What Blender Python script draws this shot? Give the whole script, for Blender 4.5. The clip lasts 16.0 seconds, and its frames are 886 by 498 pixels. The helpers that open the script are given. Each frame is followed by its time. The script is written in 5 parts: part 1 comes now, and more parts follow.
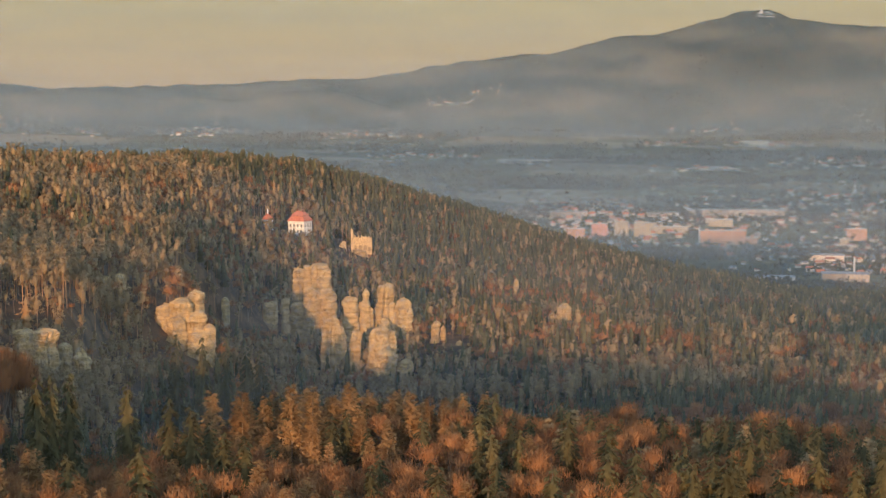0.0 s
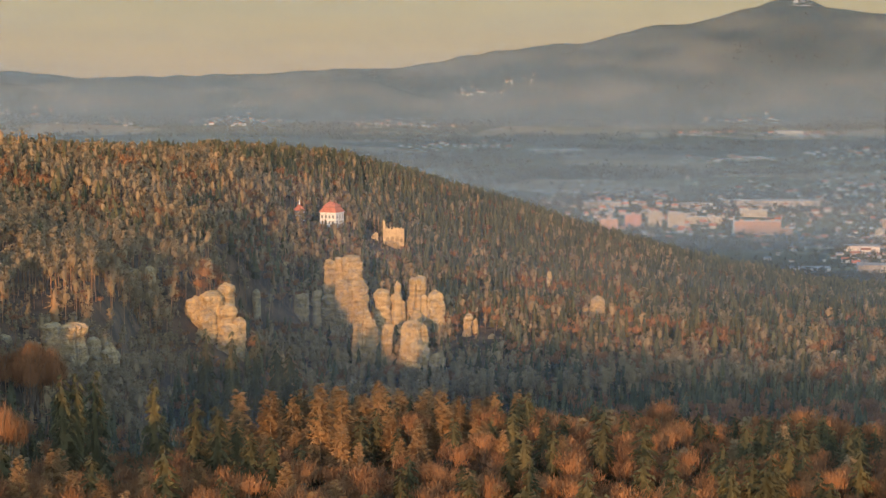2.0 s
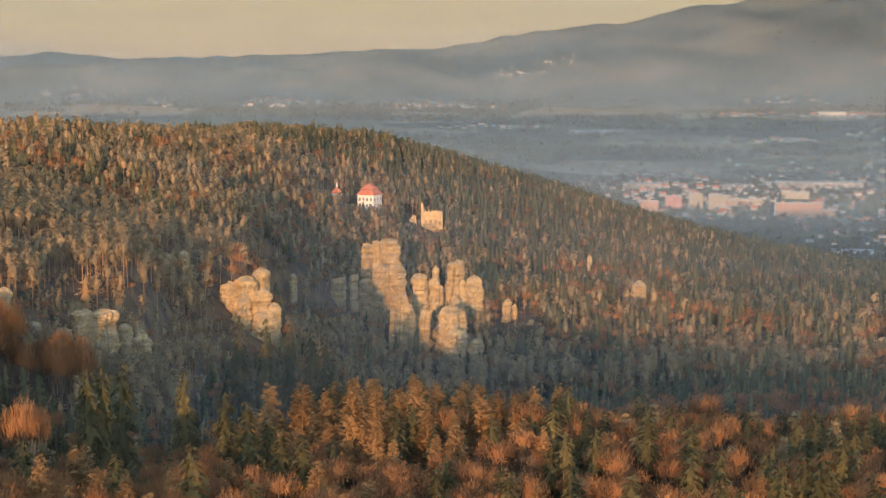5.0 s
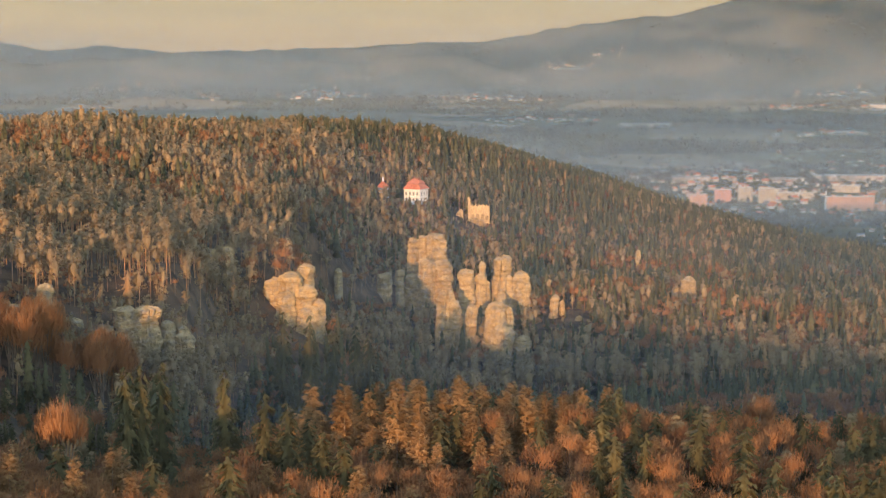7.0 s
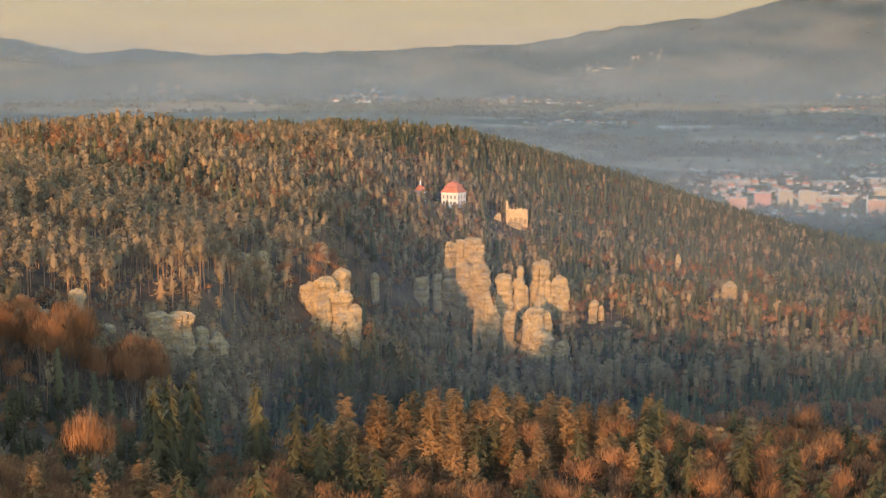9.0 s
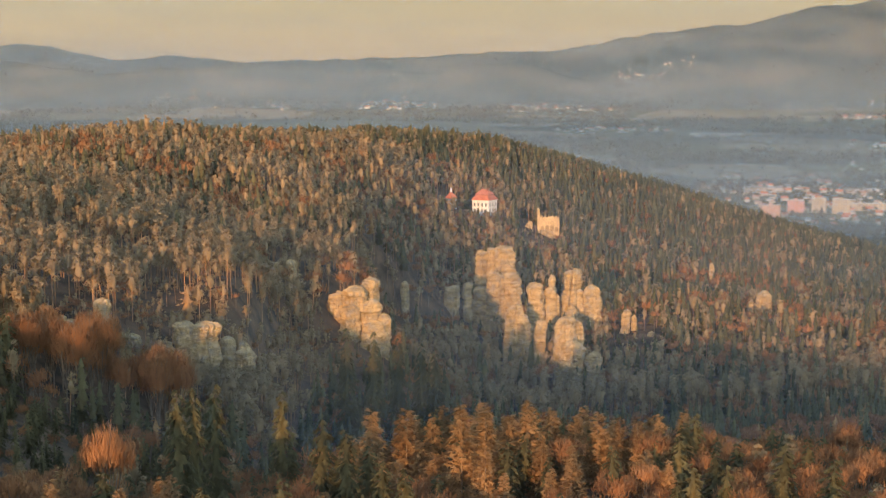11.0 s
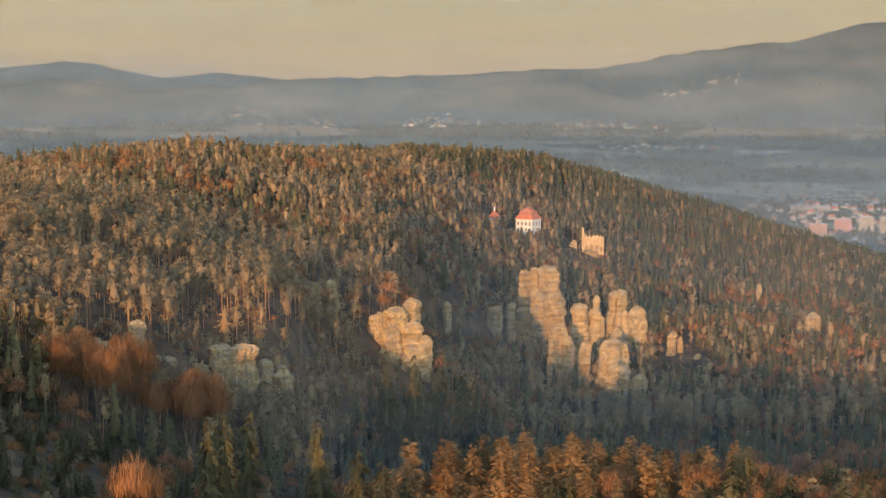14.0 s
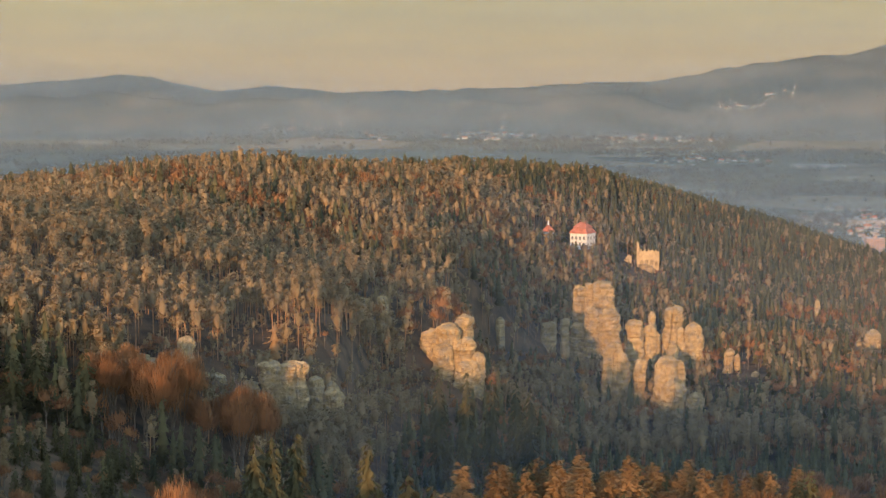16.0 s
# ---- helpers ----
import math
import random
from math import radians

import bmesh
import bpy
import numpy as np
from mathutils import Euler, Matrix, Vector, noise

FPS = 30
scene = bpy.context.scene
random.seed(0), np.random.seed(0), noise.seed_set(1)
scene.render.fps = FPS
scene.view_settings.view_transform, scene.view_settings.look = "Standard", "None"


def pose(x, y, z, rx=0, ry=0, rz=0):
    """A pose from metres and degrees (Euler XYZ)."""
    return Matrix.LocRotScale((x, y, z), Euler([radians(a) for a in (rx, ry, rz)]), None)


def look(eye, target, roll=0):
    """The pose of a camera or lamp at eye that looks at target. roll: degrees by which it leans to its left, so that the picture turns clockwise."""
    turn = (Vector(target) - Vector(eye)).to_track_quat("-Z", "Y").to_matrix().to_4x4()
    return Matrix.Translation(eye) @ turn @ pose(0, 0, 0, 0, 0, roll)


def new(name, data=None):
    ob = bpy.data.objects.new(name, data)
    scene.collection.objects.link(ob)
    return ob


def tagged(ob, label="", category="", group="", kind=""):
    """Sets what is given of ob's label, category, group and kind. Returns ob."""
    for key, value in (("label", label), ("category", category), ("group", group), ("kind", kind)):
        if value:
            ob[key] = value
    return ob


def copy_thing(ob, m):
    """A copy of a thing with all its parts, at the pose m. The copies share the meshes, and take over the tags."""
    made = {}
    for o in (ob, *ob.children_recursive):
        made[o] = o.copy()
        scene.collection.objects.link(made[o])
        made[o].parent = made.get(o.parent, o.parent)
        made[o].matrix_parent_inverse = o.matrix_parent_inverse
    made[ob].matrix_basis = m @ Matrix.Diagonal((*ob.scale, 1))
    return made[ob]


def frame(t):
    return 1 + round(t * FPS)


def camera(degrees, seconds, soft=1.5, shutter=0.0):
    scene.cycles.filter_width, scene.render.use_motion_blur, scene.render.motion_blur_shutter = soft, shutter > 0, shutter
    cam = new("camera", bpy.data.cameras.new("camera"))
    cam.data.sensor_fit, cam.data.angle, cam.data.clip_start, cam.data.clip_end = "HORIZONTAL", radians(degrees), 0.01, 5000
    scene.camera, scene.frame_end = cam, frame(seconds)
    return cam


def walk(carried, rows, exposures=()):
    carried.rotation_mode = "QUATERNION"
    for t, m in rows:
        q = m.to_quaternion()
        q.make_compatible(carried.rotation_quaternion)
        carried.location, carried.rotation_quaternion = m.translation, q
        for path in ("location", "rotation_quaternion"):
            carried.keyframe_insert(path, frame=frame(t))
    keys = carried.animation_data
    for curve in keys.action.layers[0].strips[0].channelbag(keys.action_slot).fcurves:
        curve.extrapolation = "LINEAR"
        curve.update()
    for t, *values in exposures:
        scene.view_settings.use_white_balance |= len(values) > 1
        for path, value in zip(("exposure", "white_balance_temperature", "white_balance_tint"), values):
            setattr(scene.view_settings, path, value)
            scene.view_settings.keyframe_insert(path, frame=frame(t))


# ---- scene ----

cam = camera(28.8, 16.0, soft=1.3)
EYE = 250.0   # the first eye above the plain
PATH = [
    (0.0, -0.00, 0.00, -0.00, -4.835, -5.444, -0.145),
    (0.5, 0.24, 1.90, 0.10, -4.382, -5.533, -0.134),
    (1.0, 0.39, 3.73, 0.24, -4.082, -5.599, -0.125),
    (1.5, 0.62, 5.45, 0.50, -3.901, -5.706, -0.119),
    (2.0, 0.79, 7.25, 0.64, -3.743, -5.799, -0.121),
    (2.5, 1.01, 9.30, 0.74, -3.515, -5.895, -0.129),
    (3.0, 1.17, 11.46, 0.80, -3.249, -5.988, -0.137),
    (3.5, 1.30, 13.64, 0.89, -3.052, -6.081, -0.143),
    (4.0, 1.40, 15.75, 1.00, -2.890, -6.214, -0.143),
    (6.5, 2.32, 26.18, 0.98, -1.353, -6.639, 0.010),
    (7.0, 2.45, 28.38, 0.90, -0.868, -6.672, 0.032),
    (7.5, 2.49, 30.61, 0.79, -0.369, -6.690, 0.051),
    (8.0, 2.58, 32.79, 0.69, 0.000, -6.674, 0.065),
    (8.5, 2.72, 34.94, 0.68, 0.213, -6.635, 0.074),
    (9.0, 2.75, 37.05, 0.58, 0.395, -6.580, 0.082),
    (11.5, 2.93, 47.56, 0.38, 1.651, -6.268, 0.089),
    (12.0, 2.96, 49.40, 0.43, 1.829, -6.164, 0.085),
    (12.5, 2.93, 51.20, 0.37, 2.072, -6.064, 0.080),
    (13.0, 3.03, 53.01, 0.41, 2.370, -5.978, 0.076),
    (13.5, 3.04, 54.89, 0.41, 2.642, -5.875, 0.077),
    (14.0, 3.00, 56.78, 0.40, 2.896, -5.778, 0.083),
    (14.5, 2.97, 58.75, 0.40, 3.155, -5.666, 0.091),
    (15.0, 2.90, 60.80, 0.42, 3.631, -5.566, 0.097),
    (15.5, 2.79, 62.82, 0.45, 4.157, -5.454, 0.101),
    (16.0, 2.67, 64.87, 0.45, 4.679, -5.349, 0.105),
]
walk(cam, [(t, pose(x, y, z + EYE, 90 + pitch, roll, yaw)) for t, x, y, z, yaw, pitch, roll in PATH],
     exposures=[(0.0, 0.38), (3.5, 0.48), (7.0, 0.62), (9.0, 0.62), (12.5, 0.54), (16.0, 0.42)])

# ---- world, sun, exposure ----
SUN_ELEV, SUN_LEFT = 7.0, 9.4          # degrees; the sun stands behind the eye, to its left
sun_from = Vector((-math.sin(radians(SUN_LEFT)) * math.cos(radians(SUN_ELEV)),
                   -math.cos(radians(SUN_LEFT)) * math.cos(radians(SUN_ELEV)), math.sin(radians(SUN_ELEV))))
world = bpy.data.worlds.new("dawn_sky")
scene.world = world
world.use_nodes = True
wn, wl = world.node_tree.nodes, world.node_tree.links
wn.clear()
sky = wn.new("ShaderNodeTexSky")
sky.sky_type = "NISHITA"
sky.sun_disc = False
sky.sun_elevation = radians(SUN_ELEV)
sky.sun_rotation = math.atan2(sun_from.x, sun_from.y)
sky.dust_density, sky.air_density, sky.ozone_density = 0.5, 1.0, 1.6
coord = wn.new("ShaderNodeTexCoord")
sep = wn.new("ShaderNodeSeparateXYZ")
wl.new(coord.outputs["Generated"], sep.inputs[0])
band = wn.new("ShaderNodeMapRange")      # dusty band low over the horizon, all round
band.interpolation_type = "SMOOTHSTEP"
band.inputs["From Min"].default_value, band.inputs["From Max"].default_value = 0.06, 0.15
band.inputs["To Min"].default_value, band.inputs["To Max"].default_value = 1.0, 0.0
wl.new(sep.outputs["Z"], band.inputs["Value"])
ramp = wn.new("ShaderNodeValToRGB")
ramp.color_ramp.elements[0].position, ramp.color_ramp.elements[0].color = 0.0, (3.72, 2.60, 1.44, 1)
ramp.color_ramp.elements[1].position, ramp.color_ramp.elements[1].color = 0.06, (3.40, 2.90, 1.50, 1)
wl.new(sep.outputs["Z"], ramp.inputs[0])
streak_map = wn.new("ShaderNodeMapping")
streak_map.inputs["Scale"].default_value = (3, 3, 60)
wl.new(coord.outputs["Generated"], streak_map.inputs[0])
streak = wn.new("ShaderNodeTexNoise")
streak.inputs["Scale"].default_value, streak.inputs["Detail"].default_value = 2.0, 4.0
wl.new(streak_map.outputs[0], streak.inputs["Vector"])
streak_amt = wn.new("ShaderNodeMapRange")
streak_amt.inputs["From Min"].default_value, streak_amt.inputs["From Max"].default_value = 0.35, 0.75
streak_amt.inputs["To Min"].default_value, streak_amt.inputs["To Max"].default_value = 1.03, 0.90
wl.new(streak.outputs["Fac"], streak_amt.inputs["Value"])
mixed = wn.new("ShaderNodeMix")
mixed.data_type = "RGBA"
wl.new(band.outputs[0], mixed.inputs["Factor"])
clear = wn.new("ShaderNodeVectorMath")    # the clear sky above the dust
clear.operation = "MULTIPLY"
clear.inputs[1].default_value = (4.9, 4.9, 5.1)
wl.new(sky.outputs[0], clear.inputs[0])
wl.new(clear.outputs[0], mixed.inputs["A"])
wl.new(ramp.outputs[0], mixed.inputs["B"])
veil = wn.new("ShaderNodeVectorMath")
veil.operation = "SCALE"
wl.new(mixed.outputs["Result"], veil.inputs[0])
wl.new(streak_amt.outputs[0], veil.inputs["Scale"])
back = wn.new("ShaderNodeBackground")
back.inputs["Strength"].default_value = 0.12
wl.new(veil.outputs[0], back.inputs["Color"])
wl.new(back.outputs[0], wn.new("ShaderNodeOutputWorld").inputs["Surface"])

lamp = bpy.data.lights.new("sun", "SUN")
lamp.energy, lamp.angle, lamp.color = 5.0, radians(0.6), (1.0, 0.58, 0.28)
sun = new("sun", lamp)
sun.matrix_world = look(sun_from * 3000, (0, 0, 0))


# ---- materials ----
def nodes_of(name):
    m = bpy.data.materials.new(name)
    m.use_nodes = True
    n, l = m.node_tree.nodes, m.node_tree.links
    return m, n, l, n["Principled BSDF"]


def ramp_node(n, stops):
    r = n.new("ShaderNodeValToRGB")
    e = r.color_ramp.elements
    while len(e) < len(stops):
        e.new(0.5)
    for el, (p, c) in zip(e, stops):
        el.position, el.color = p, (*c, 1)
    return r


def mottled(name, dark, light, scale=1.0, stretch=(1, 1, 1), rough=0.9, bump=0.3, fine=6.0, spec=0.2, metal=0.0, random_by=None, distance=0.1, spread=0.5):
    """Two colours mixed by noise at two scales, with relief; random_by varies it per object or per leaf."""
    m, n, l, p = nodes_of(name)
    tc = n.new("ShaderNodeTexCoord")
    mp = n.new("ShaderNodeMapping")
    mp.inputs["Scale"].default_value = stretch
    l.new(tc.outputs["Object"], mp.inputs[0])
    a, b = n.new("ShaderNodeTexNoise"), n.new("ShaderNodeTexNoise")
    a.inputs["Scale"].default_value, a.inputs["Detail"].default_value = scale, 5.0
    b.inputs["Scale"].default_value, b.inputs["Detail"].default_value = scale * fine, 4.0
    l.new(mp.outputs[0], a.inputs["Vector"])
    l.new(mp.outputs[0], b.inputs["Vector"])
    mx = n.new("ShaderNodeMath")
    mx.operation = "MULTIPLY_ADD"
    l.new(b.outputs["Fac"], mx.inputs[0])
    mx.inputs[1].default_value = 0.6
    l.new(a.outputs["Fac"], mx.inputs[2])
    fac = mx.outputs[0]
    if random_by:
        src = n.new("ShaderNodeObjectInfo").outputs["Random"] if random_by == "object" else n.new("ShaderNodeNewGeometry").outputs["Random Per Island"]
        ad = n.new("ShaderNodeMath")
        ad.operation = "MULTIPLY_ADD"
        l.new(src, ad.inputs[0])
        ad.inputs[1].default_value = spread
        l.new(fac, ad.inputs[2])
        sb = n.new("ShaderNodeMath")
        sb.operation = "SUBTRACT"
        l.new(ad.outputs[0], sb.inputs[0])
        sb.inputs[1].default_value = spread / 2
        fac = sb.outputs[0]
    r = ramp_node(n, [(0.5, dark), (1.05, light)])
    r.color_ramp.elements[1].position = 1.0
    l.new(fac, r.inputs[0])
    l.new(r.outputs[0], p.inputs["Base Color"])
    p.inputs["Roughness"].default_value, p.inputs["Metallic"].default_value = rough, metal
    p.inputs["Specular IOR Level"].default_value = spec
    if bump:
        bp = n.new("ShaderNodeBump")
        bp.inputs["Strength"].default_value, bp.inputs["Distance"].default_value = bump, distance
        l.new(b.outputs["Fac"], bp.inputs["Height"])
        l.new(bp.outputs[0], p.inputs["Normal"])
    return m


def leafy(name, dark, light, tree_scale=0.05):
    """Leaves and twigs: one tone for each tree, drifting over the wood, a little for each leaf, and some light through."""
    m, n, l, p = nodes_of(name)
    tone, obj, geo = n.new("ShaderNodeAttribute"), n.new("ShaderNodeObjectInfo"), n.new("ShaderNodeNewGeometry")
    tone.attribute_name = "tone"
    both, wrap = n.new("ShaderNodeMath"), n.new("ShaderNodeMath")
    wrap.operation = "FRACT"
    l.new(tone.outputs["Fac"], both.inputs[0])
    l.new(obj.outputs["Random"], both.inputs[1])
    l.new(both.outputs[0], wrap.inputs[0])
    drift = n.new("ShaderNodeTexNoise")
    drift.inputs["Scale"].default_value, drift.inputs["Detail"].default_value = tree_scale, 3.0
    l.new(geo.outputs["Position"], drift.inputs["Vector"])
    a, b = n.new("ShaderNodeMath"), n.new("ShaderNodeMath")
    a.operation = b.operation = "MULTIPLY_ADD"
    l.new(wrap.outputs[0], a.inputs[0])
    a.inputs[1].default_value = 0.28
    l.new(drift.outputs["Fac"], a.inputs[2])
    l.new(geo.outputs["Random Per Island"], b.inputs[0])
    b.inputs[1].default_value = 0.09
    l.new(a.outputs[0], b.inputs[2])
    r = ramp_node(n, [(0.42, dark), (1.0, light)])
    l.new(b.outputs[0], r.inputs[0])
    l.new(r.outputs[0], p.inputs["Base Color"])
    p.inputs["Roughness"].default_value, p.inputs["Specular IOR Level"].default_value = 0.85, 0.1
    tr = n.new("ShaderNodeBsdfTranslucent")
    l.new(r.outputs[0], tr.inputs["Color"])
    mix = n.new("ShaderNodeMixShader")
    mix.inputs[0].default_value = 0.34
    l.new(p.outputs[0], mix.inputs[1])
    l.new(tr.outputs[0], mix.inputs[2])
    l.new(mix.outputs[0], n["Material Output"].inputs["Surface"])
    return m


M_SPRUCE = leafy("spruce_needles", (0.068, 0.061, 0.029), (0.19, 0.150, 0.064))
M_PINE = leafy("pine_needles", (0.200, 0.138, 0.070), (0.37, 0.243, 0.120))
M_LARCH = leafy("larch_needles", (0.20, 0.110, 0.046), (0.45, 0.255, 0.108))
M_BEECH = leafy("beech_twigs", (0.195, 0.090, 0.040), (0.38, 0.178, 0.074))
M_BARK = mottled("grey_brown_bark", (0.07, 0.05, 0.035), (0.24, 0.17, 0.11), scale=0.8, stretch=(1, 1, 0.3), bump=0.6)
M_PINE_BARK = mottled("orange_pine_bark", (0.14, 0.07, 0.035), (0.42, 0.22, 0.10), scale=0.6, stretch=(1, 1, 0.3), bump=0.5)
M_PALE_BARK = mottled("pale_bark", (0.14, 0.09, 0.055), (0.36, 0.24, 0.14), scale=0.6, stretch=(1, 1, 0.3), bump=0.4)


def sandstone():
    m, n, l, p = nodes_of("sandstone")
    tc = n.new("ShaderNodeTexCoord")
    mp = n.new("ShaderNodeMapping")
    mp.inputs["Scale"].default_value = (0.14, 0.14, 0.6)
    l.new(tc.outputs["Object"], mp.inputs[0])
    strata, lichen, grain = (n.new("ShaderNodeTexNoise") for _ in range(3))
    strata.inputs["Scale"].default_value, strata.inputs["Detail"].default_value = 1.0, 6.0
    l.new(mp.outputs[0], strata.inputs["Vector"])
    lichen.inputs["Scale"].default_value, lichen.inputs["Detail"].default_value = 0.35, 6.0
    l.new(tc.outputs["Object"], lichen.inputs["Vector"])
    grain.inputs["Scale"].default_value, grain.inputs["Detail"].default_value = 2.2, 8.0
    l.new(tc.outputs["Object"], grain.inputs["Vector"])
    base = ramp_node(n, [(0.3, (0.24, 0.157, 0.073)), (0.5, (0.38, 0.253, 0.117)), (0.7, (0.46, 0.315, 0.152))])
    l.new(strata.outputs["Fac"], base.inputs[0])
    grey = ramp_node(n, [(0.48, (0, 0, 0)), (0.68, (1, 1, 1))])
    l.new(lichen.outputs["Fac"], grey.inputs[0])
    amount = n.new("ShaderNodeMath")
    amount.operation = "MULTIPLY"
    amount.inputs[1].default_value = 0.6
    l.new(grey.outputs[0], amount.inputs[0])
    jmap = n.new("ShaderNodeMapping")
    jmap.inputs["Scale"].default_value = (0.16, 0.16, 0.34)
    l.new(tc.outputs["Object"], jmap.inputs[0])
    jwarp = n.new("ShaderNodeVectorMath")
    jwarp.operation = "MULTIPLY_ADD"
    l.new(grain.outputs["Color"], jwarp.inputs[0])
    jwarp.inputs[1].default_value = (0.5, 0.5, 0.2)
    l.new(jmap.outputs[0], jwarp.inputs[2])
    joints = n.new("ShaderNodeTexVoronoi")
    joints.feature = "DISTANCE_TO_EDGE"
    joints.inputs["Scale"].default_value = 1.0
    l.new(jwarp.outputs[0], joints.inputs["Vector"])
    crack = ramp_node(n, [(0.0, (0.42, 0.40, 0.38)), (0.05, (1, 1, 1))])
    l.new(joints.outputs["Distance"], crack.inputs[0])
    # base colour darkened along the joint lines
    cracked = n.new("ShaderNodeMix")
    cracked.data_type, cracked.blend_type = "RGBA", "MULTIPLY"
    cracked.inputs["Factor"].default_value = 0.45
    l.new(base.outputs[0], cracked.inputs["A"])
    l.new(crack.outputs[0], cracked.inputs["B"])
    mx = n.new("ShaderNodeMix")
    mx.data_type = "RGBA"
    l.new(amount.outputs[0], mx.inputs["Factor"])
    l.new(cracked.outputs["Result"], mx.inputs["A"])
    mx.inputs["B"].default_value = (0.25, 0.215, 0.17, 1)
    l.new(mx.outputs["Result"], p.inputs["Base Color"])
    add = n.new("ShaderNodeMath")
    l.new(strata.outputs["Fac"], add.inputs[0])
    l.new(grain.outputs["Fac"], add.inputs[1])
    bp = n.new("ShaderNodeBump")
    bp.inputs["Strength"].default_value, bp.inputs["Distance"].default_value = 0.9, 0.7
    deep = n.new("ShaderNodeMath")
    deep.operation = "MULTIPLY_ADD"
    l.new(crack.outputs[0], deep.inputs[0])
    deep.inputs[1].default_value = 0.3
    l.new(add.outputs[0], deep.inputs[2])
    l.new(deep.outputs[0], bp.inputs["Height"])
    l.new(bp.outputs[0], p.inputs["Normal"])
    p.inputs["Roughness"].default_value, p.inputs["Specular IOR Level"].default_value = 0.95, 0.1
    return m


M_ROCK = sandstone()
M_PLASTER = mottled("white_plaster", (0.50, 0.46, 0.40), (0.64, 0.60, 0.53), scale=0.4, bump=0.1)
M_TILE = mottled("red_roof_tiles", (0.30, 0.085, 0.045), (0.50, 0.17, 0.09), scale=0.5, bump=0.4, fine=10)
M_TILE_DARK = mottled("weathered_roof_tiles", (0.16, 0.075, 0.05), (0.36, 0.16, 0.10), scale=0.2, bump=0.2, random_by="object")
M_RUIN = mottled("ruin_masonry", (0.29, 0.19, 0.09), (0.47, 0.32, 0.155), scale=0.5, bump=0.7, fine=5)
# ruin masonry darkened, with the shade of a recess in the colour
M_NICHE_SHADE = mottled("niche_masonry", (0.17, 0.112, 0.056), (0.30, 0.20, 0.10), scale=0.5, bump=0.6, fine=5)
M_GLASS = mottled("dark_window_glass", (0.07, 0.07, 0.07), (0.13, 0.13, 0.13), rough=0.3, bump=0, spec=0.5)
M_STONE = mottled("grey_stone_trim", (0.30, 0.28, 0.25), (0.45, 0.42, 0.38), scale=1.0, bump=0.2)
M_RENDER = mottled("pale_house_render", (0.19, 0.155, 0.125), (0.47, 0.38, 0.30), scale=0.05, bump=0.05, random_by="object")
M_PANEL_PINK = mottled("salmon_concrete_panels", (0.50, 0.24, 0.135), (0.62, 0.32, 0.19), scale=0.06, bump=0.05)
M_PANEL_PALE = mottled("cream_concrete_panels", (0.40, 0.285, 0.175), (0.52, 0.39, 0.25), scale=0.06, bump=0.05)
M_PANEL_RED = mottled("brick_red_panels", (0.48, 0.20, 0.14), (0.62, 0.28, 0.20), scale=0.06, bump=0.05)
M_METAL = mottled("grey_sheet_roof", (0.14, 0.13, 0.125), (0.26, 0.245, 0.23), scale=0.05, rough=0.9, bump=0.05)
M_SNOW = mottled("snow_on_rock", (0.16, 0.14, 0.12), (0.42, 0.40, 0.385), scale=0.12, bump=0.3)
M_FARWOOD = leafy("far_wood_leaves", (0.048, 0.046, 0.034), (0.12, 0.095, 0.058), tree_scale=0.02)


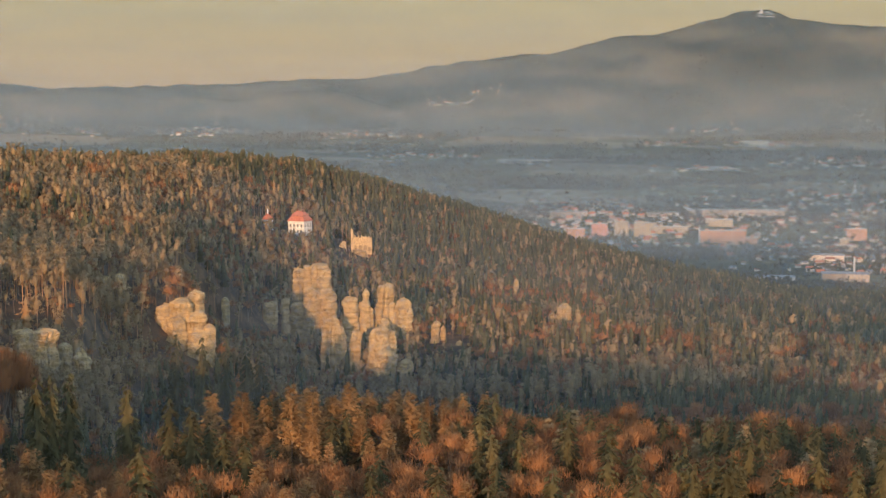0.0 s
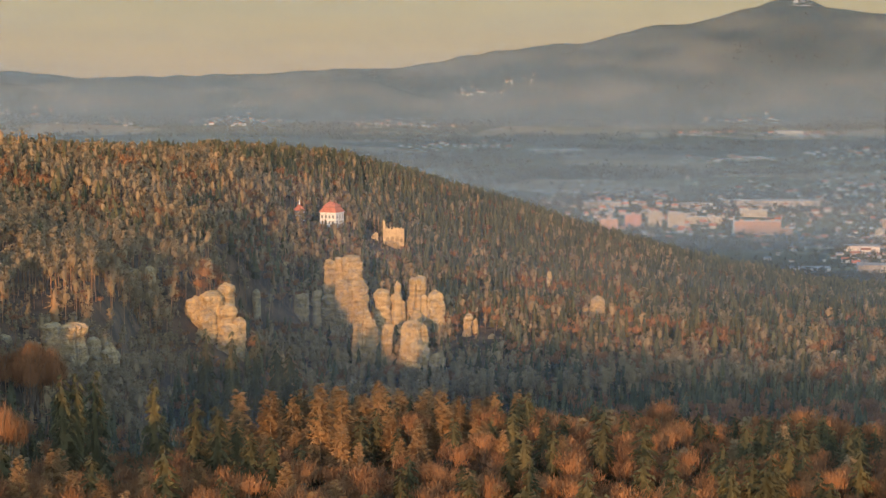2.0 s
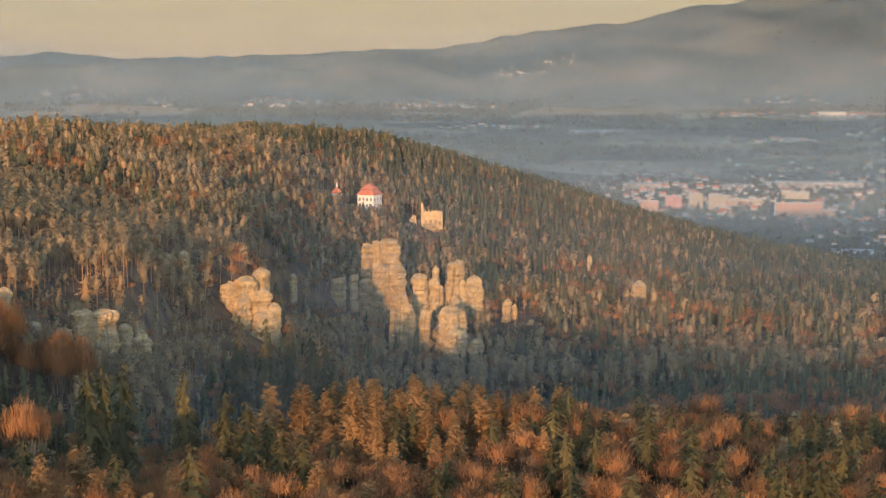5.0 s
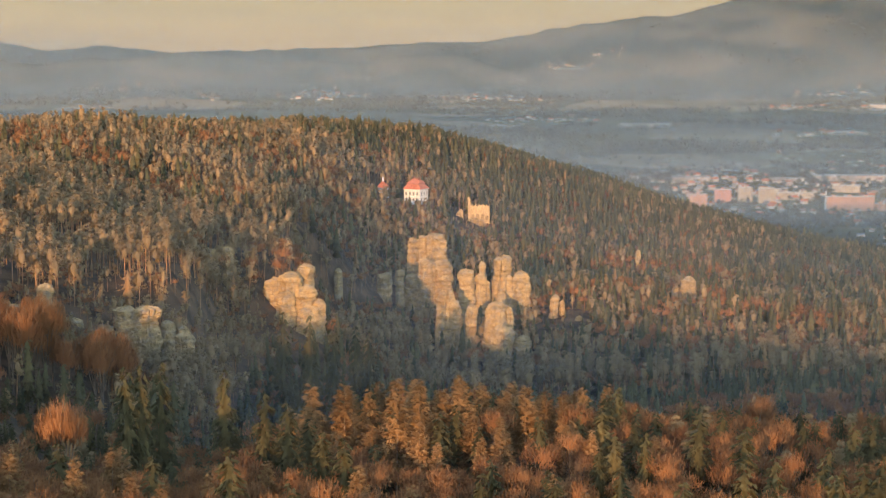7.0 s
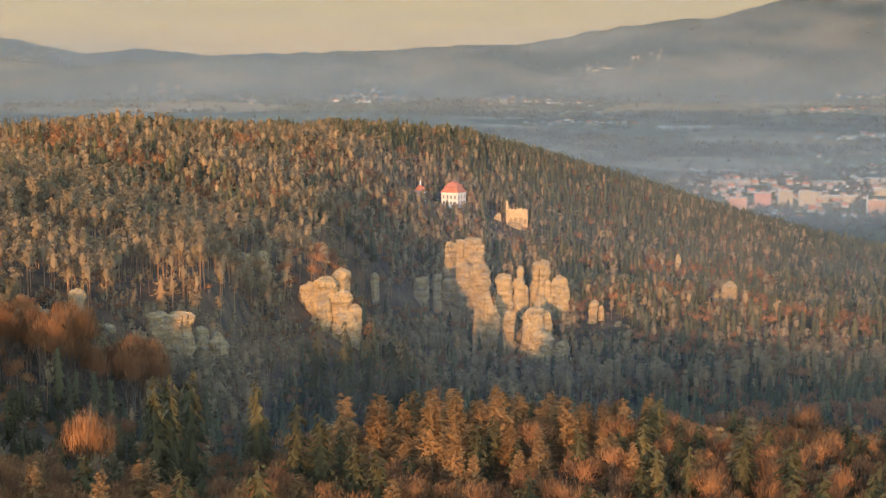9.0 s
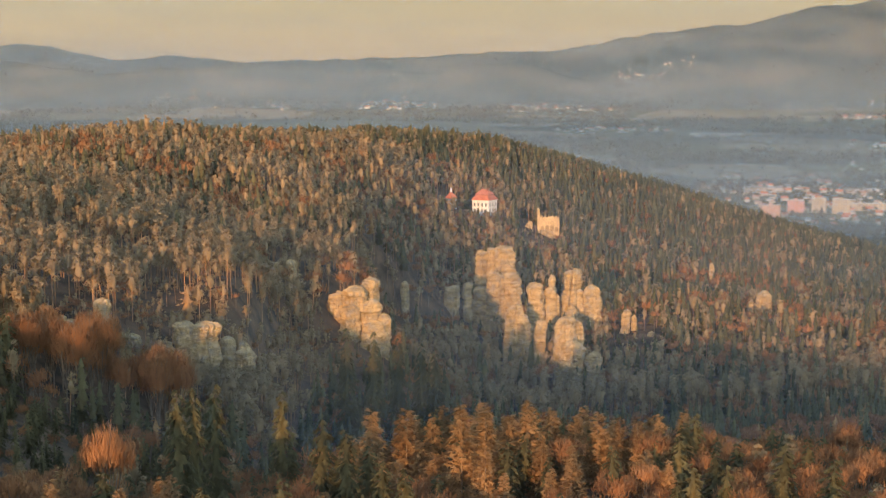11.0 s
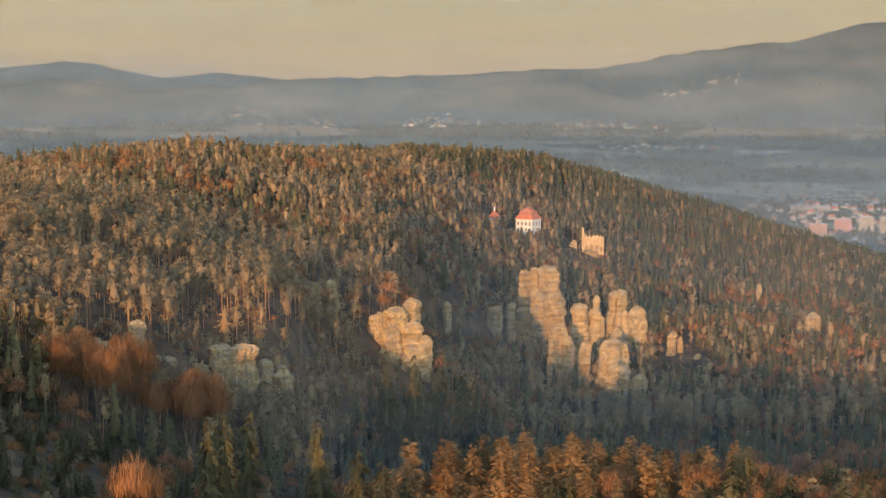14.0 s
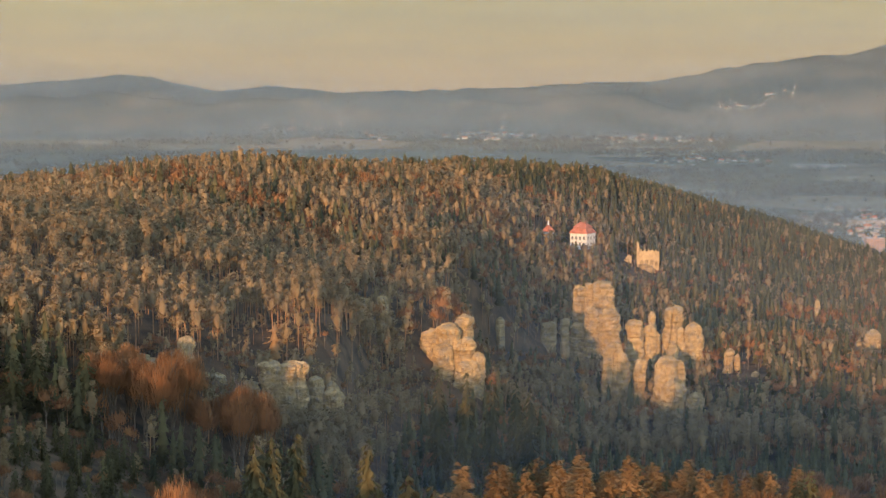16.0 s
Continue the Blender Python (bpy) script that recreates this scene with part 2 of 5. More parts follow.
def ground_material():
    """Forest litter on the hills; fields, meadows and ploughland as patches on the plain; wooded far slopes with spur
    shade in their colour.
    """
    m, n, l, p = nodes_of("ground")
    geo = n.new("ShaderNodeNewGeometry")
    se = n.new("ShaderNodeSeparateXYZ")
    l.new(geo.outputs["Position"], se.inputs[0])
    fine = n.new("ShaderNodeTexNoise")
    fine.inputs["Scale"].default_value, fine.inputs["Detail"].default_value = 0.12, 8.0
    l.new(geo.outputs["Position"], fine.inputs["Vector"])
    litter = ramp_node(n, [(0.35, (0.05, 0.035, 0.022)), (0.65, (0.15, 0.085, 0.045))])
    l.new(fine.outputs["Fac"], litter.inputs[0])
    mp = n.new("ShaderNodeMapping")
    mp.inputs["Scale"].default_value = (0.0035, 0.0065, 0.0)
    l.new(geo.outputs["Position"], mp.inputs[0])
    warp = n.new("ShaderNodeTexNoise")
    warp.inputs["Scale"].default_value = 1.3
    l.new(mp.outputs[0], warp.inputs["Vector"])
    push = n.new("ShaderNodeVectorMath")
    push.operation = "MULTIPLY_ADD"
    l.new(warp.outputs["Color"], push.inputs[0])
    push.inputs[1].default_value = (0.5, 0.5, 0)
    l.new(mp.outputs[0], push.inputs[2])
    cells = n.new("ShaderNodeTexVoronoi")
    cells.inputs["Scale"].default_value = 1.0
    l.new(push.outputs[0], cells.inputs["Vector"])
    cs = n.new("ShaderNodeSeparateColor")
    l.new(cells.outputs["Color"], cs.inputs[0])
    fields = ramp_node(n, [(0.0, (0.055, 0.05, 0.03)), (0.25, (0.085, 0.075, 0.04)), (0.5, (0.12, 0.10, 0.05)), (0.75, (0.16, 0.115, 0.07)), (1.0, (0.21, 0.15, 0.095))])
    l.new(cs.outputs[0], fields.inputs[0])
    far = n.new("ShaderNodeMapRange")
    far.inputs["From Min"].default_value, far.inputs["From Max"].default_value = 1750, 2100
    l.new(se.outputs["Y"], far.inputs["Value"])
    side = n.new("ShaderNodeMapRange")
    side.inputs["From Min"].default_value, side.inputs["From Max"].default_value = 20, 45
    side.inputs["To Min"].default_value, side.inputs["To Max"].default_value = 1, 0
    l.new(se.outputs["Z"], side.inputs["Value"])
    top = n.new("ShaderNodeMath")
    top.operation = "MAXIMUM"
    l.new(far.outputs[0], top.inputs[0])
    l.new(side.outputs[0], top.inputs[1])
    mx = n.new("ShaderNodeMix")
    mx.data_type = "RGBA"
    l.new(top.outputs[0], mx.inputs["Factor"])
    l.new(litter.outputs[0], mx.inputs["A"])
    l.new(fields.outputs[0], mx.inputs["B"])
    slope = n.new("ShaderNodeMapRange")
    slope.inputs["From Min"].default_value, slope.inputs["From Max"].default_value = 4190, 4300
    l.new(se.outputs["Y"], slope.inputs["Value"])
    wn2 = n.new("ShaderNodeTexNoise")
    wn2.inputs["Scale"].default_value, wn2.inputs["Detail"].default_value = 1.0, 6.0
    stands = n.new("ShaderNodeMapping")      # slanting bands: woods, and the shaded spur sides painted with them
    stands.inputs["Rotation"].default_value = (0, radians(32), 0)
    stands.inputs["Scale"].default_value = (0.0035, 0.004, 0.017)
    l.new(geo.outputs["Position"], stands.inputs[0])
    l.new(stands.outputs[0], wn2.inputs["Vector"])
    # dark stops colour both the woods and the shaded sides of spurs
    woods = ramp_node(n, [(0.38, (0.020, 0.026, 0.020)), (0.50, (0.046, 0.050, 0.036)), (0.66, (0.105, 0.092, 0.062))])
    l.new(wn2.outputs["Fac"], woods.inputs[0])
    mx2 = n.new("ShaderNodeMix")
    mx2.data_type = "RGBA"
    l.new(slope.outputs[0], mx2.inputs["Factor"])
    l.new(mx.outputs["Result"], mx2.inputs["A"])
    l.new(woods.outputs[0], mx2.inputs["B"])
    l.new(mx2.outputs["Result"], p.inputs["Base Color"])
    p.inputs["Roughness"].default_value, p.inputs["Specular IOR Level"].default_value = 0.95, 0.05
    bp = n.new("ShaderNodeBump")
    bp.inputs["Strength"].default_value, bp.inputs["Distance"].default_value = 0.5, 1.5
    l.new(fine.outputs["Fac"], bp.inputs["Height"])
    l.new(bp.outputs[0], p.inputs["Normal"])
    return m


M_GROUND = ground_material()


def mist_material(name, density, scale, stretch, low, high, edge=None, tint=(0.245, 0.27, 0.28)):
    """Thin mist: mostly clear, the rest scatters the light that falls on it; thinner where the noise and the height say so."""
    m, n, l, p = nodes_of(name)
    n.remove(p)
    geo = n.new("ShaderNodeNewGeometry")
    se = n.new("ShaderNodeSeparateXYZ")
    l.new(geo.outputs["Position"], se.inputs[0])
    mp = n.new("ShaderNodeMapping")
    mp.inputs["Scale"].default_value = stretch
    l.new(geo.outputs["Position"], mp.inputs[0])
    nz = n.new("ShaderNodeTexNoise")
    nz.inputs["Scale"].default_value, nz.inputs["Detail"].default_value = scale, 5.0
    l.new(mp.outputs[0], nz.inputs["Vector"])
    nr = n.new("ShaderNodeMapRange")
    nr.interpolation_type = "SMOOTHSTEP"
    nr.inputs["From Min"].default_value, nr.inputs["From Max"].default_value = 0.35, 0.7
    nr.inputs["To Min"].default_value, nr.inputs["To Max"].default_value = 0.82 * density, 1.15 * density
    l.new(nz.outputs["Fac"], nr.inputs["Value"])
    hr = n.new("ShaderNodeMapRange")
    hr.interpolation_type = "SMOOTHSTEP"
    hr.inputs["From Min"].default_value, hr.inputs["From Max"].default_value = low, high
    hr.inputs["To Min"].default_value, hr.inputs["To Max"].default_value = 1.0, 0.0
    l.new(se.outputs["Z"], hr.inputs["Value"])
    mul = n.new("ShaderNodeMath")
    mul.operation = "MULTIPLY"
    l.new(nr.outputs[0], mul.inputs[0])
    l.new(hr.outputs[0], mul.inputs[1])
    if edge:      # thins out sideways
        er = n.new("ShaderNodeMapRange")
        er.inputs["From Min"].default_value, er.inputs["From Max"].default_value = edge
        er.inputs["To Min"].default_value, er.inputs["To Max"].default_value = 1.0, 0.0
        l.new(se.outputs["X"], er.inputs["Value"])
        em = n.new("ShaderNodeMath")
        em.operation = "MULTIPLY"
        l.new(mul.outputs[0], em.inputs[0])
        l.new(er.outputs[0], em.inputs[1])
        mul = em
    d, t, c = n.new("ShaderNodeBsdfDiffuse"), n.new("ShaderNodeBsdfTranslucent"), n.new("ShaderNodeBsdfTransparent")
    d.inputs[0].default_value = t.inputs[0].default_value = (*tint, 1)
    half = n.new("ShaderNodeMixShader")
    half.inputs[0].default_value = 0.5
    l.new(d.outputs[0], half.inputs[1])
    l.new(t.outputs[0], half.inputs[2])
    mix = n.new("ShaderNodeMixShader")
    l.new(mul.outputs[0], mix.inputs[0])
    l.new(c.outputs[0], mix.inputs[1])
    l.new(half.outputs[0], mix.inputs[2])
    l.new(mix.outputs[0], n["Material Output"].inputs["Surface"])
    return m


# ---- helpers for building ----
def part(name, bm, material, parent=None, label=""):
    """Links a bmesh as one mesh object under a thing or a part."""
    me = bpy.data.meshes.new(name)
    bm.to_mesh(me)
    bm.free()
    me.materials.append(material)
    ob = new(name, me)
    if parent:
        ob.parent = parent
    return tagged(ob, label)


def mesh_from(name, verts, faces, mats, mat_index=None, smooth=False, normals=None):
    """A mesh out of arrays of places and of faces; with normals, it is shaded soft by them (foliage)."""
    me = bpy.data.meshes.new(name)
    verts, faces = np.asarray(verts, np.float32), np.asarray(faces, np.int32)
    k = faces.shape[1]
    if normals is not None:     # turn each leaf so that its front looks the way of its normals
        smooth = True
        a, b, c = verts[faces[:, 0]], verts[faces[:, 1]], verts[faces[:, 2]]
        wrong = (np.cross(b - a, c - a) * normals[faces[:, 0]]).sum(1) < 0
        faces = np.where(wrong[:, None], faces[:, ::-1], faces)
    me.vertices.add(len(verts))
    me.vertices.foreach_set("co", verts.ravel())
    me.loops.add(faces.size)
    me.loops.foreach_set("vertex_index", faces.ravel())
    me.polygons.add(len(faces))
    me.polygons.foreach_set("loop_start", np.arange(len(faces), dtype=np.int32) * k)
    for mt in mats:
        me.materials.append(mt)
    if mat_index is not None:
        me.polygons.foreach_set("material_index", np.asarray(mat_index, np.int32))
    me.polygons.foreach_set("use_smooth", np.full(len(faces), smooth))
    me.update(calc_edges=True)
    me.validate()
    if normals is not None:
        me.normals_split_custom_set_from_vertices(np.ascontiguousarray(normals, np.float32))
    return me


def box(bm, x0, x1, y0, y1, z0, z1):
    v = [bm.verts.new((x, y, z)) for z in (z0, z1) for x, y in ((x0, y0), (x1, y0), (x1, y1), (x0, y1))]
    for q in ((3, 2, 1, 0), (4, 5, 6, 7), (0, 1, 5, 4), (1, 2, 6, 5), (2, 3, 7, 6), (3, 0, 4, 7)):
        bm.faces.new([v[i] for i in q])
    return bm


def bevelled(bm, width):
    bmesh.ops.bevel(bm, geom=bm.edges[:], offset=width, segments=1, affect="EDGES")
    return bm


# ---- the lie of the land ----
GX = np.array([-320, -150, -100, -60, 0, 50, 130, 280, 480.0])
GY = np.array([150, 300, 380, 460, 560, 680, 800, 900, 1100, 1350, 1600.0])
LAND = np.array([
    # left end raised out of view, so that it shades the valley
    [-34, -40, -52, -66, -86, -92, -95, -105, -120],
    [-41, -49, -66, -79, -79, -80, -84, -95, -115],
    [-44, -53, -74, -92, -83, -86, -92, -105, -125],
    [-56, -64, -84, -103, -118, -114, -108, -114, -132],
    [-54, -55, -68, -102, -119, -121, -116, -122, -138],
    [-54, -55, -70, -80, -129, -129, -124, -130, -145],
    [-56, -55, -66, -76, -134, -118, -114, -136, -150],
    [-57, -49, -61, -76, -131, -124, -126, -140, -154],
    [-73, -56, -58, -62, -94, -112, -128, -147, -170],
    [-94, -76, -72, -68, -71, -85, -110, -153, -192],
    [-140, -125, -116, -108, -100, -102, -118, -162, -203]], float) + EYE
LAND[5:] -= 2.5
CREST_X = np.array([-2200, -1560, -1268, -1176, -966, -830, -637, -300, -111, 66, 170, 363, 602, 662, 843, 949, 1131, 1210, 1266, 1316, 1440, 1577, 2300.0])
CREST_Z = np.array([240, 257, 282, 285, 240, 256, 238, 246, 255, 265, 261, 299, 331, 328, 377, 383, 431, 452, 452, 426, 415, 407, 330.0])


def hermite(xs, vals, q):
    """Smooth curve through vals at xs (last axis), one row or a row for each q."""
    q = np.clip(q, xs[0], xs[-1])
    i = np.clip(np.searchsorted(xs, q) - 1, 0, len(xs) - 2)
    g = np.gradient(vals, xs, axis=-1)
    h = xs[i + 1] - xs[i]
    t = (q - xs[i]) / h
    if vals.ndim == 1:
        a, b, ga, gb = vals[i], vals[i + 1], g[i], g[i + 1]
    else:
        r = np.arange(len(q))
        a, b, ga, gb = vals[r, i], vals[r, i + 1], g[r, i], g[r, i + 1]
    return a * (1 + 2 * t) * (1 - t) ** 2 + ga * h * t * (1 - t) ** 2 + b * t * t * (3 - 2 * t) - gb * h * t * t * (1 - t)


def smooth(a, b, v):
    t = np.clip((v - a) / (b - a), 0, 1)
    return t * t * (3 - 2 * t)


def ripple(x, y, s, k=0.0):
    """Soft pseudo-random waves of wavelength about s."""
    return (np.sin(x / s * 5.1 + 1.7 * np.sin(y / s * 3.3 + k) + k) + np.sin(y / s * 4.7 + 1.9 * np.sin(x / s * 2.9 + 2 * k) + 3 * k) + np.sin((x + y) / s * 3.1 + 5 * k)) / 3


def height(x, y):
    x, y = np.atleast_1d(np.asarray(x, float)), np.atleast_1d(np.asarray(y, float))
    shape = x.shape
    x, y = x.ravel(), y.ravel()
    cols = np.stack([hermite(GY, LAND[:, k], y) for k in range(len(GX))], 1)
    near = hermite(GX, cols, x) + 1.6 * ripple(x, y, 90) + 0.7 * ripple(x, y, 31, 2.0)
    near -= 23 * np.exp(-((x + 116) / 17) ** 2 - ((y - 574) / 17) ** 2)      # the shaded hollow behind the pine stand
    near += 8 * np.exp(-((x + 50) / 14) ** 2 - ((y - 686) / 14) ** 2)      # the back of the bluff
    near -= 14 * np.exp(-((x - 165) / 28) ** 2 - ((y - 810) / 26) ** 2) + 12 * np.exp(-((x - 88) / 22) ** 2 - ((y - 965) / 25) ** 2)      # hollows on the far slope
    stand = smooth(543, 560, y) * smooth(632, 604, y) * smooth(-112, -102, x) * smooth(-62, -76, x)      # the shelf with the pine stand over the cliffs
    near += (np.maximum(near, 179.5) - near) * stand
    near -= 11 * np.exp(-((x + 53) / 11) ** 2 - ((y - 630) / 20) ** 2)      # the gully before the bluff
    left = np.interp(y, [680, 820], [-30, -50])      # the deep ravine between the bluff and the great tower
    ravine = smooth(668, 700, y) * smooth(8, -12, y - 890 - 1.33 * np.minimum(x + 10, 0)) * smooth(left - 8, left + 6, x) * smooth(30, 4, x)
    near += (np.minimum(near, 117 + 0.03 * (y - 800)) - near) * ravine
    plain = np.interp(y, [0, 2700, 3600, 4200, 4400, 4700], [0, 0, 62, 122, 150, 165]) + 5 * ripple(x, y, 900) + 2 * ripple(x, y, 330, 1)
    off = np.maximum(smooth(1560, 2250, y + 0.25 * np.abs(x)), np.maximum(smooth(430, 1000, x), smooth(-900, -1500, x)))
    z = near * (1 - off) + plain * off
    top = np.interp(x, CREST_X, CREST_Z)
    top = top + 2.0 * np.sin(x / 23 + 2 * np.sin(x / 61)) + 1.1 * np.sin(x / 8.3 + 2 * np.sin(x / 19))      # rough wooded ridge line
    foot = 4330 - 20 * smooth(300, 1200, x) * smooth(2300, 1400, x)
    up = np.clip((y - foot) / (4560 - foot), 0, 1)
    spur = 1 + (0.22 * np.sin(x / 95 + 2 * np.sin(y / 160)) + 0.10 * np.sin(x / 31 + y / 40)) * np.sin(up * 3.1416)
    z += (top - plain) * up ** 1.15 * spur * (y > 3900)
    z += 46 * smooth(330, 60, x) * np.exp(-((y - 4405) / 26) ** 2) * (1 + 0.12 * np.sin(x / 130) + 0.07 * np.sin(x / 47 + 1))
    z -= 130 * smooth(4575, 4680, y)
    return z.reshape(shape)


def ground_z(x, y):
    return float(height(x, y)[0])


def build_ground():
    ys = np.concatenate([np.arange(-700, 0, 50), np.arange(0, 1700, 10), np.arange(1700, 3900, 40), np.arange(3900, 4690, 12)])
    us = np.sinh(np.linspace(-2.2, 2.2, 190)) / math.sinh(2.2)
    half = np.maximum(1150, 0.47 * np.abs(ys))
    X = us[None, :] * half[:, None]
    Y = np.repeat(ys[:, None], len(us), 1)
    Z = height(X, Y)
    nx = len(us)
    idx = np.arange(len(ys) * nx).reshape(len(ys), nx)
    quads = np.stack([idx[:-1, :-1], idx[:-1, 1:], idx[1:, 1:], idx[1:, :-1]], -1).reshape(-1, 4)
    me = mesh_from("ground", np.stack([X, Y, Z], -1).reshape(-1, 3), quads, [M_GROUND], smooth=True)
    tagged(new("ground", me), "wooded hills falling to a misty plain with fields and far mountains", "ground", kind="structure")


build_ground()


# ---- upright sheets that paint haze over valley, hill and plain ----
def mist_bank(y, half, z1, density, scale, low, high, bow=0.0, z0=-30.0, right=None, edge=None):
    n = 24
    xs = np.linspace(-half, half if right is None else right, n + 1)
    yy = y + bow * (xs / half) ** 2
    v = [(a, b, z0) for a, b in zip(xs, yy)] + [(a, b, z1) for a, b in zip(xs, yy)]
    f = [(i, i + 1, n + 2 + i, n + 1 + i) for i in range(n)]
    # near sheets are tinted bluish, to cool and lift the dark parts
    me = mesh_from("mist_bank", v, f, [mist_material("mist", density, scale, (1, 1, 5), low, high, edge, (0.15, 0.21, 0.28) if y < 1100 else (0.225, 0.278, 0.305))])
    return tagged(new("mist_bank", me), "thin pale morning mist hanging over the plain", "mist", kind="stuff")


mist_bank(1950, 1500, 330, 0.15, 0.004, 100, 290)
mist_bank(2420, 1700, 330, 0.29, 0.004, 70, 280)
mist_bank(3050, 2000, 360, 0.17, 0.003, 130, 330)
mist_bank(3650, 2200, 400, 0.18, 0.003, 160, 360)
# sheets from here to 1020 brighten the shade of valley and hill
mist_bank(318, 300, 196, 0.10, 0.02, 130, 195, z0=90)
mist_bank(424, 420, 190, 0.14, 0.02, 140, 189, z0=90)
mist_bank(490, 420, 240, 0.07, 0.02, 170, 239, z0=90)
mist_bank(660, 420, 226, 0.05, 0.02, 150, 225, z0=90)
mist_bank(850, 460, 222, 0.06, 0.02, 185, 221, z0=90)
mist_bank(1020, 520, 216, 0.06, 0.02, 180, 215, z0=90)
mist_bank(4475, 2300, 330, 0.30, 0.002, 240, 325, right=-430, edge=(-900, -460))
mist_bank(4225, 2300, 900, 0.34, 0.002, 330, 890)


# ---- sandstone rocks ----
ROCKS = []      # footprints, kept clear of trees: x, y, width


def rock(x, y, top, foot, width, depth=1.0, seed=0, square=3.0, neck=0.0, lean=0.0, dome=0.3, cuts=2, label="weathered sandstone rock tower with a rounded top"):
    """A sandstone tower: rounded rectangle in plan, split by joints into columns and by bedding into blocks, with a worn head."""
    rng = random.Random(seed * 13 + 5)
    base = min(ground_z(x, y) - 2.0, foot - 2.0)
    hgt = top - base
    rows, segs = max(26, int(hgt * 2.4)), 44
    turn = 0.7 * math.sin(seed * 3.1)
    vis = max(foot, base)
    tall = max(top - vis, 0.1)
    joints = sorted(rng.uniform(0, 2 * math.pi) for _ in range(cuts + 2))
    bulge = [rng.uniform(-0.10, 0.08) for _ in joints]
    drop = [rng.uniform(0.0, 0.07) for _ in joints]
    beds, z = [], vis
    while z < top - 1.2:
        z += rng.uniform(0.16, 0.42) * tall
        beds.append((z, rng.uniform(-0.08, 0.06), rng.uniform(-0.05, 0.05) * width, rng.uniform(-0.05, 0.05) * width))
    verts = []
    for i in range(rows + 1):
        z = base + hgt * i / rows
        k = min(max((z - vis) / tall, 0), 1)
        grow, ox, oy, notch = beds[-1][1], beds[-1][2], beds[-1][3], 0.0
        for bz, bg, bx, by in reversed(beds):
            if z < bz:
                grow, ox, oy = bg, bx, by
            notch += math.exp(-((z - bz) / 0.28) ** 2)
        level = 1.0 + 0.10 * (1 - k) + grow - 0.06 * min(notch, 1) - neck * math.exp(-((k - 0.55) / 0.12) ** 2) + 0.04 * noise.noise(Vector((seed * 7.3, 0.4, z * 0.9)))
        for j in range(segs):
            a = 2 * math.pi * j / segs
            c, s = math.cos(a), math.sin(a)
            e = (abs(c) ** square + abs(s) ** square) ** (-1 / square)
            m = sum(a > q for q in joints) % len(joints)
            gap = min(abs((a - q + math.pi) % (2 * math.pi) - math.pi) for q in joints)
            kk = min(k / (1 - drop[m] * 0.8), 1.0)
            r = level + bulge[m] - 0.20 * math.exp(-(gap / 0.085) ** 2)
            if kk > 1 - dome:
                r *= max(1 - ((kk - 1 + dome) / dome) ** 4, 0.0) ** 0.5
            px, py = c * e * width / 2, s * e * width / 2 * depth
            d = noise.fractal(Vector((px * 0.34 + seed * 5.1, py * 0.34 - seed, z * 0.22)), 0.7, 2.1, 5)
            pit = abs(noise.noise(Vector((px * 0.9, py * 0.9 + seed, z * 0.8))))
            rr = max(r, 0.0) * (1 + 0.26 * d - 0.16 * pit)
            ca, sa = math.cos(turn), math.sin(turn)
            verts.append((x + ox * k + lean * (k - 0.5) + (px * ca - py * sa) * rr, y + oy * k + (px * sa + py * ca) * rr, z - drop[m] * tall * 0.5 * max(k - 0.7, 0) / 0.3 + 0.3 * d * k))
    faces = [(i * segs + j, i * segs + (j + 1) % segs, (i + 1) * segs + (j + 1) % segs, (i + 1) * segs + j) for i in range(rows) for j in range(segs)]
    me = mesh_from("sandstone_rock", verts, faces, [M_ROCK], smooth=False)
    ROCKS.append((x, y, width, foot, top))
    return tagged(new("sandstone_rock", me), label, "rock", group="sandstone rock towers")


T_TALL = "tall sunlit sandstone tower with bedded layers and clefts"
T_PILLAR = "slender sandstone pillar with a rounded head"
T_DOME = "squat domed sandstone block standing among trees"
T_CLIFF = "grey shaded sandstone cliff block at the valley foot"
# the great tower
rock(12.3, 912, 155.9, 141, 9.8, 1.0, 1, dome=0.25, label=T_TALL)
rock(5.6, 914, 154.6, 138, 4.6, 1.3, 2, dome=0.12, label=T_TALL)
rock(1.0, 914, 153.5, 138, 5.4, 1.3, 32, dome=0.12, label=T_TALL)
rock(7.2, 900, 145.6, 121, 8.9, 1.0, 3, dome=0.2, cuts=3, label=T_TALL)
rock(15.6, 902, 145.2, 118, 8.9, 1.0, 4, dome=0.22, label=T_TALL)
rock(1.1, 905, 135.9, 117, 9.4, 0.9, 5, dome=0.2, cuts=3, label=T_CLIFF)
rock(-14.2, 890, 138.5, 124, 7.6, 0.8, 6, dome=0.15, cuts=3, label=T_CLIFF)
rock(-6.4, 893, 139.5, 130, 4.0, 0.8, 7, dome=0.15, label=T_CLIFF)
rock(-35.5, 852, 145.5, 132, 3.8, 0.8, 37, dome=0.15, label=T_CLIFF)
# the cluster of pillars
rock(24.9, 805, 151.3, 135.5, 7.8, 0.9, 8, neck=0.10, dome=0.3, label=T_PILLAR)
rock(31.4, 806, 149.2, 135.5, 4.6, 1.0, 9, dome=0.35, label=T_PILLAR)
rock(34.6, 807, 145.6, 137, 2.4, 1.0, 39, dome=0.4, cuts=0, label=T_PILLAR)
rock(32.8, 825, 152.4, 140, 3.6, 1.0, 10, neck=0.2, dome=0.5, cuts=0, label=T_PILLAR)
rock(40.9, 812, 156.8, 134, 8.2, 0.9, 11, neck=0.14, dome=0.2, lean=1.2, cuts=3, label=T_TALL)
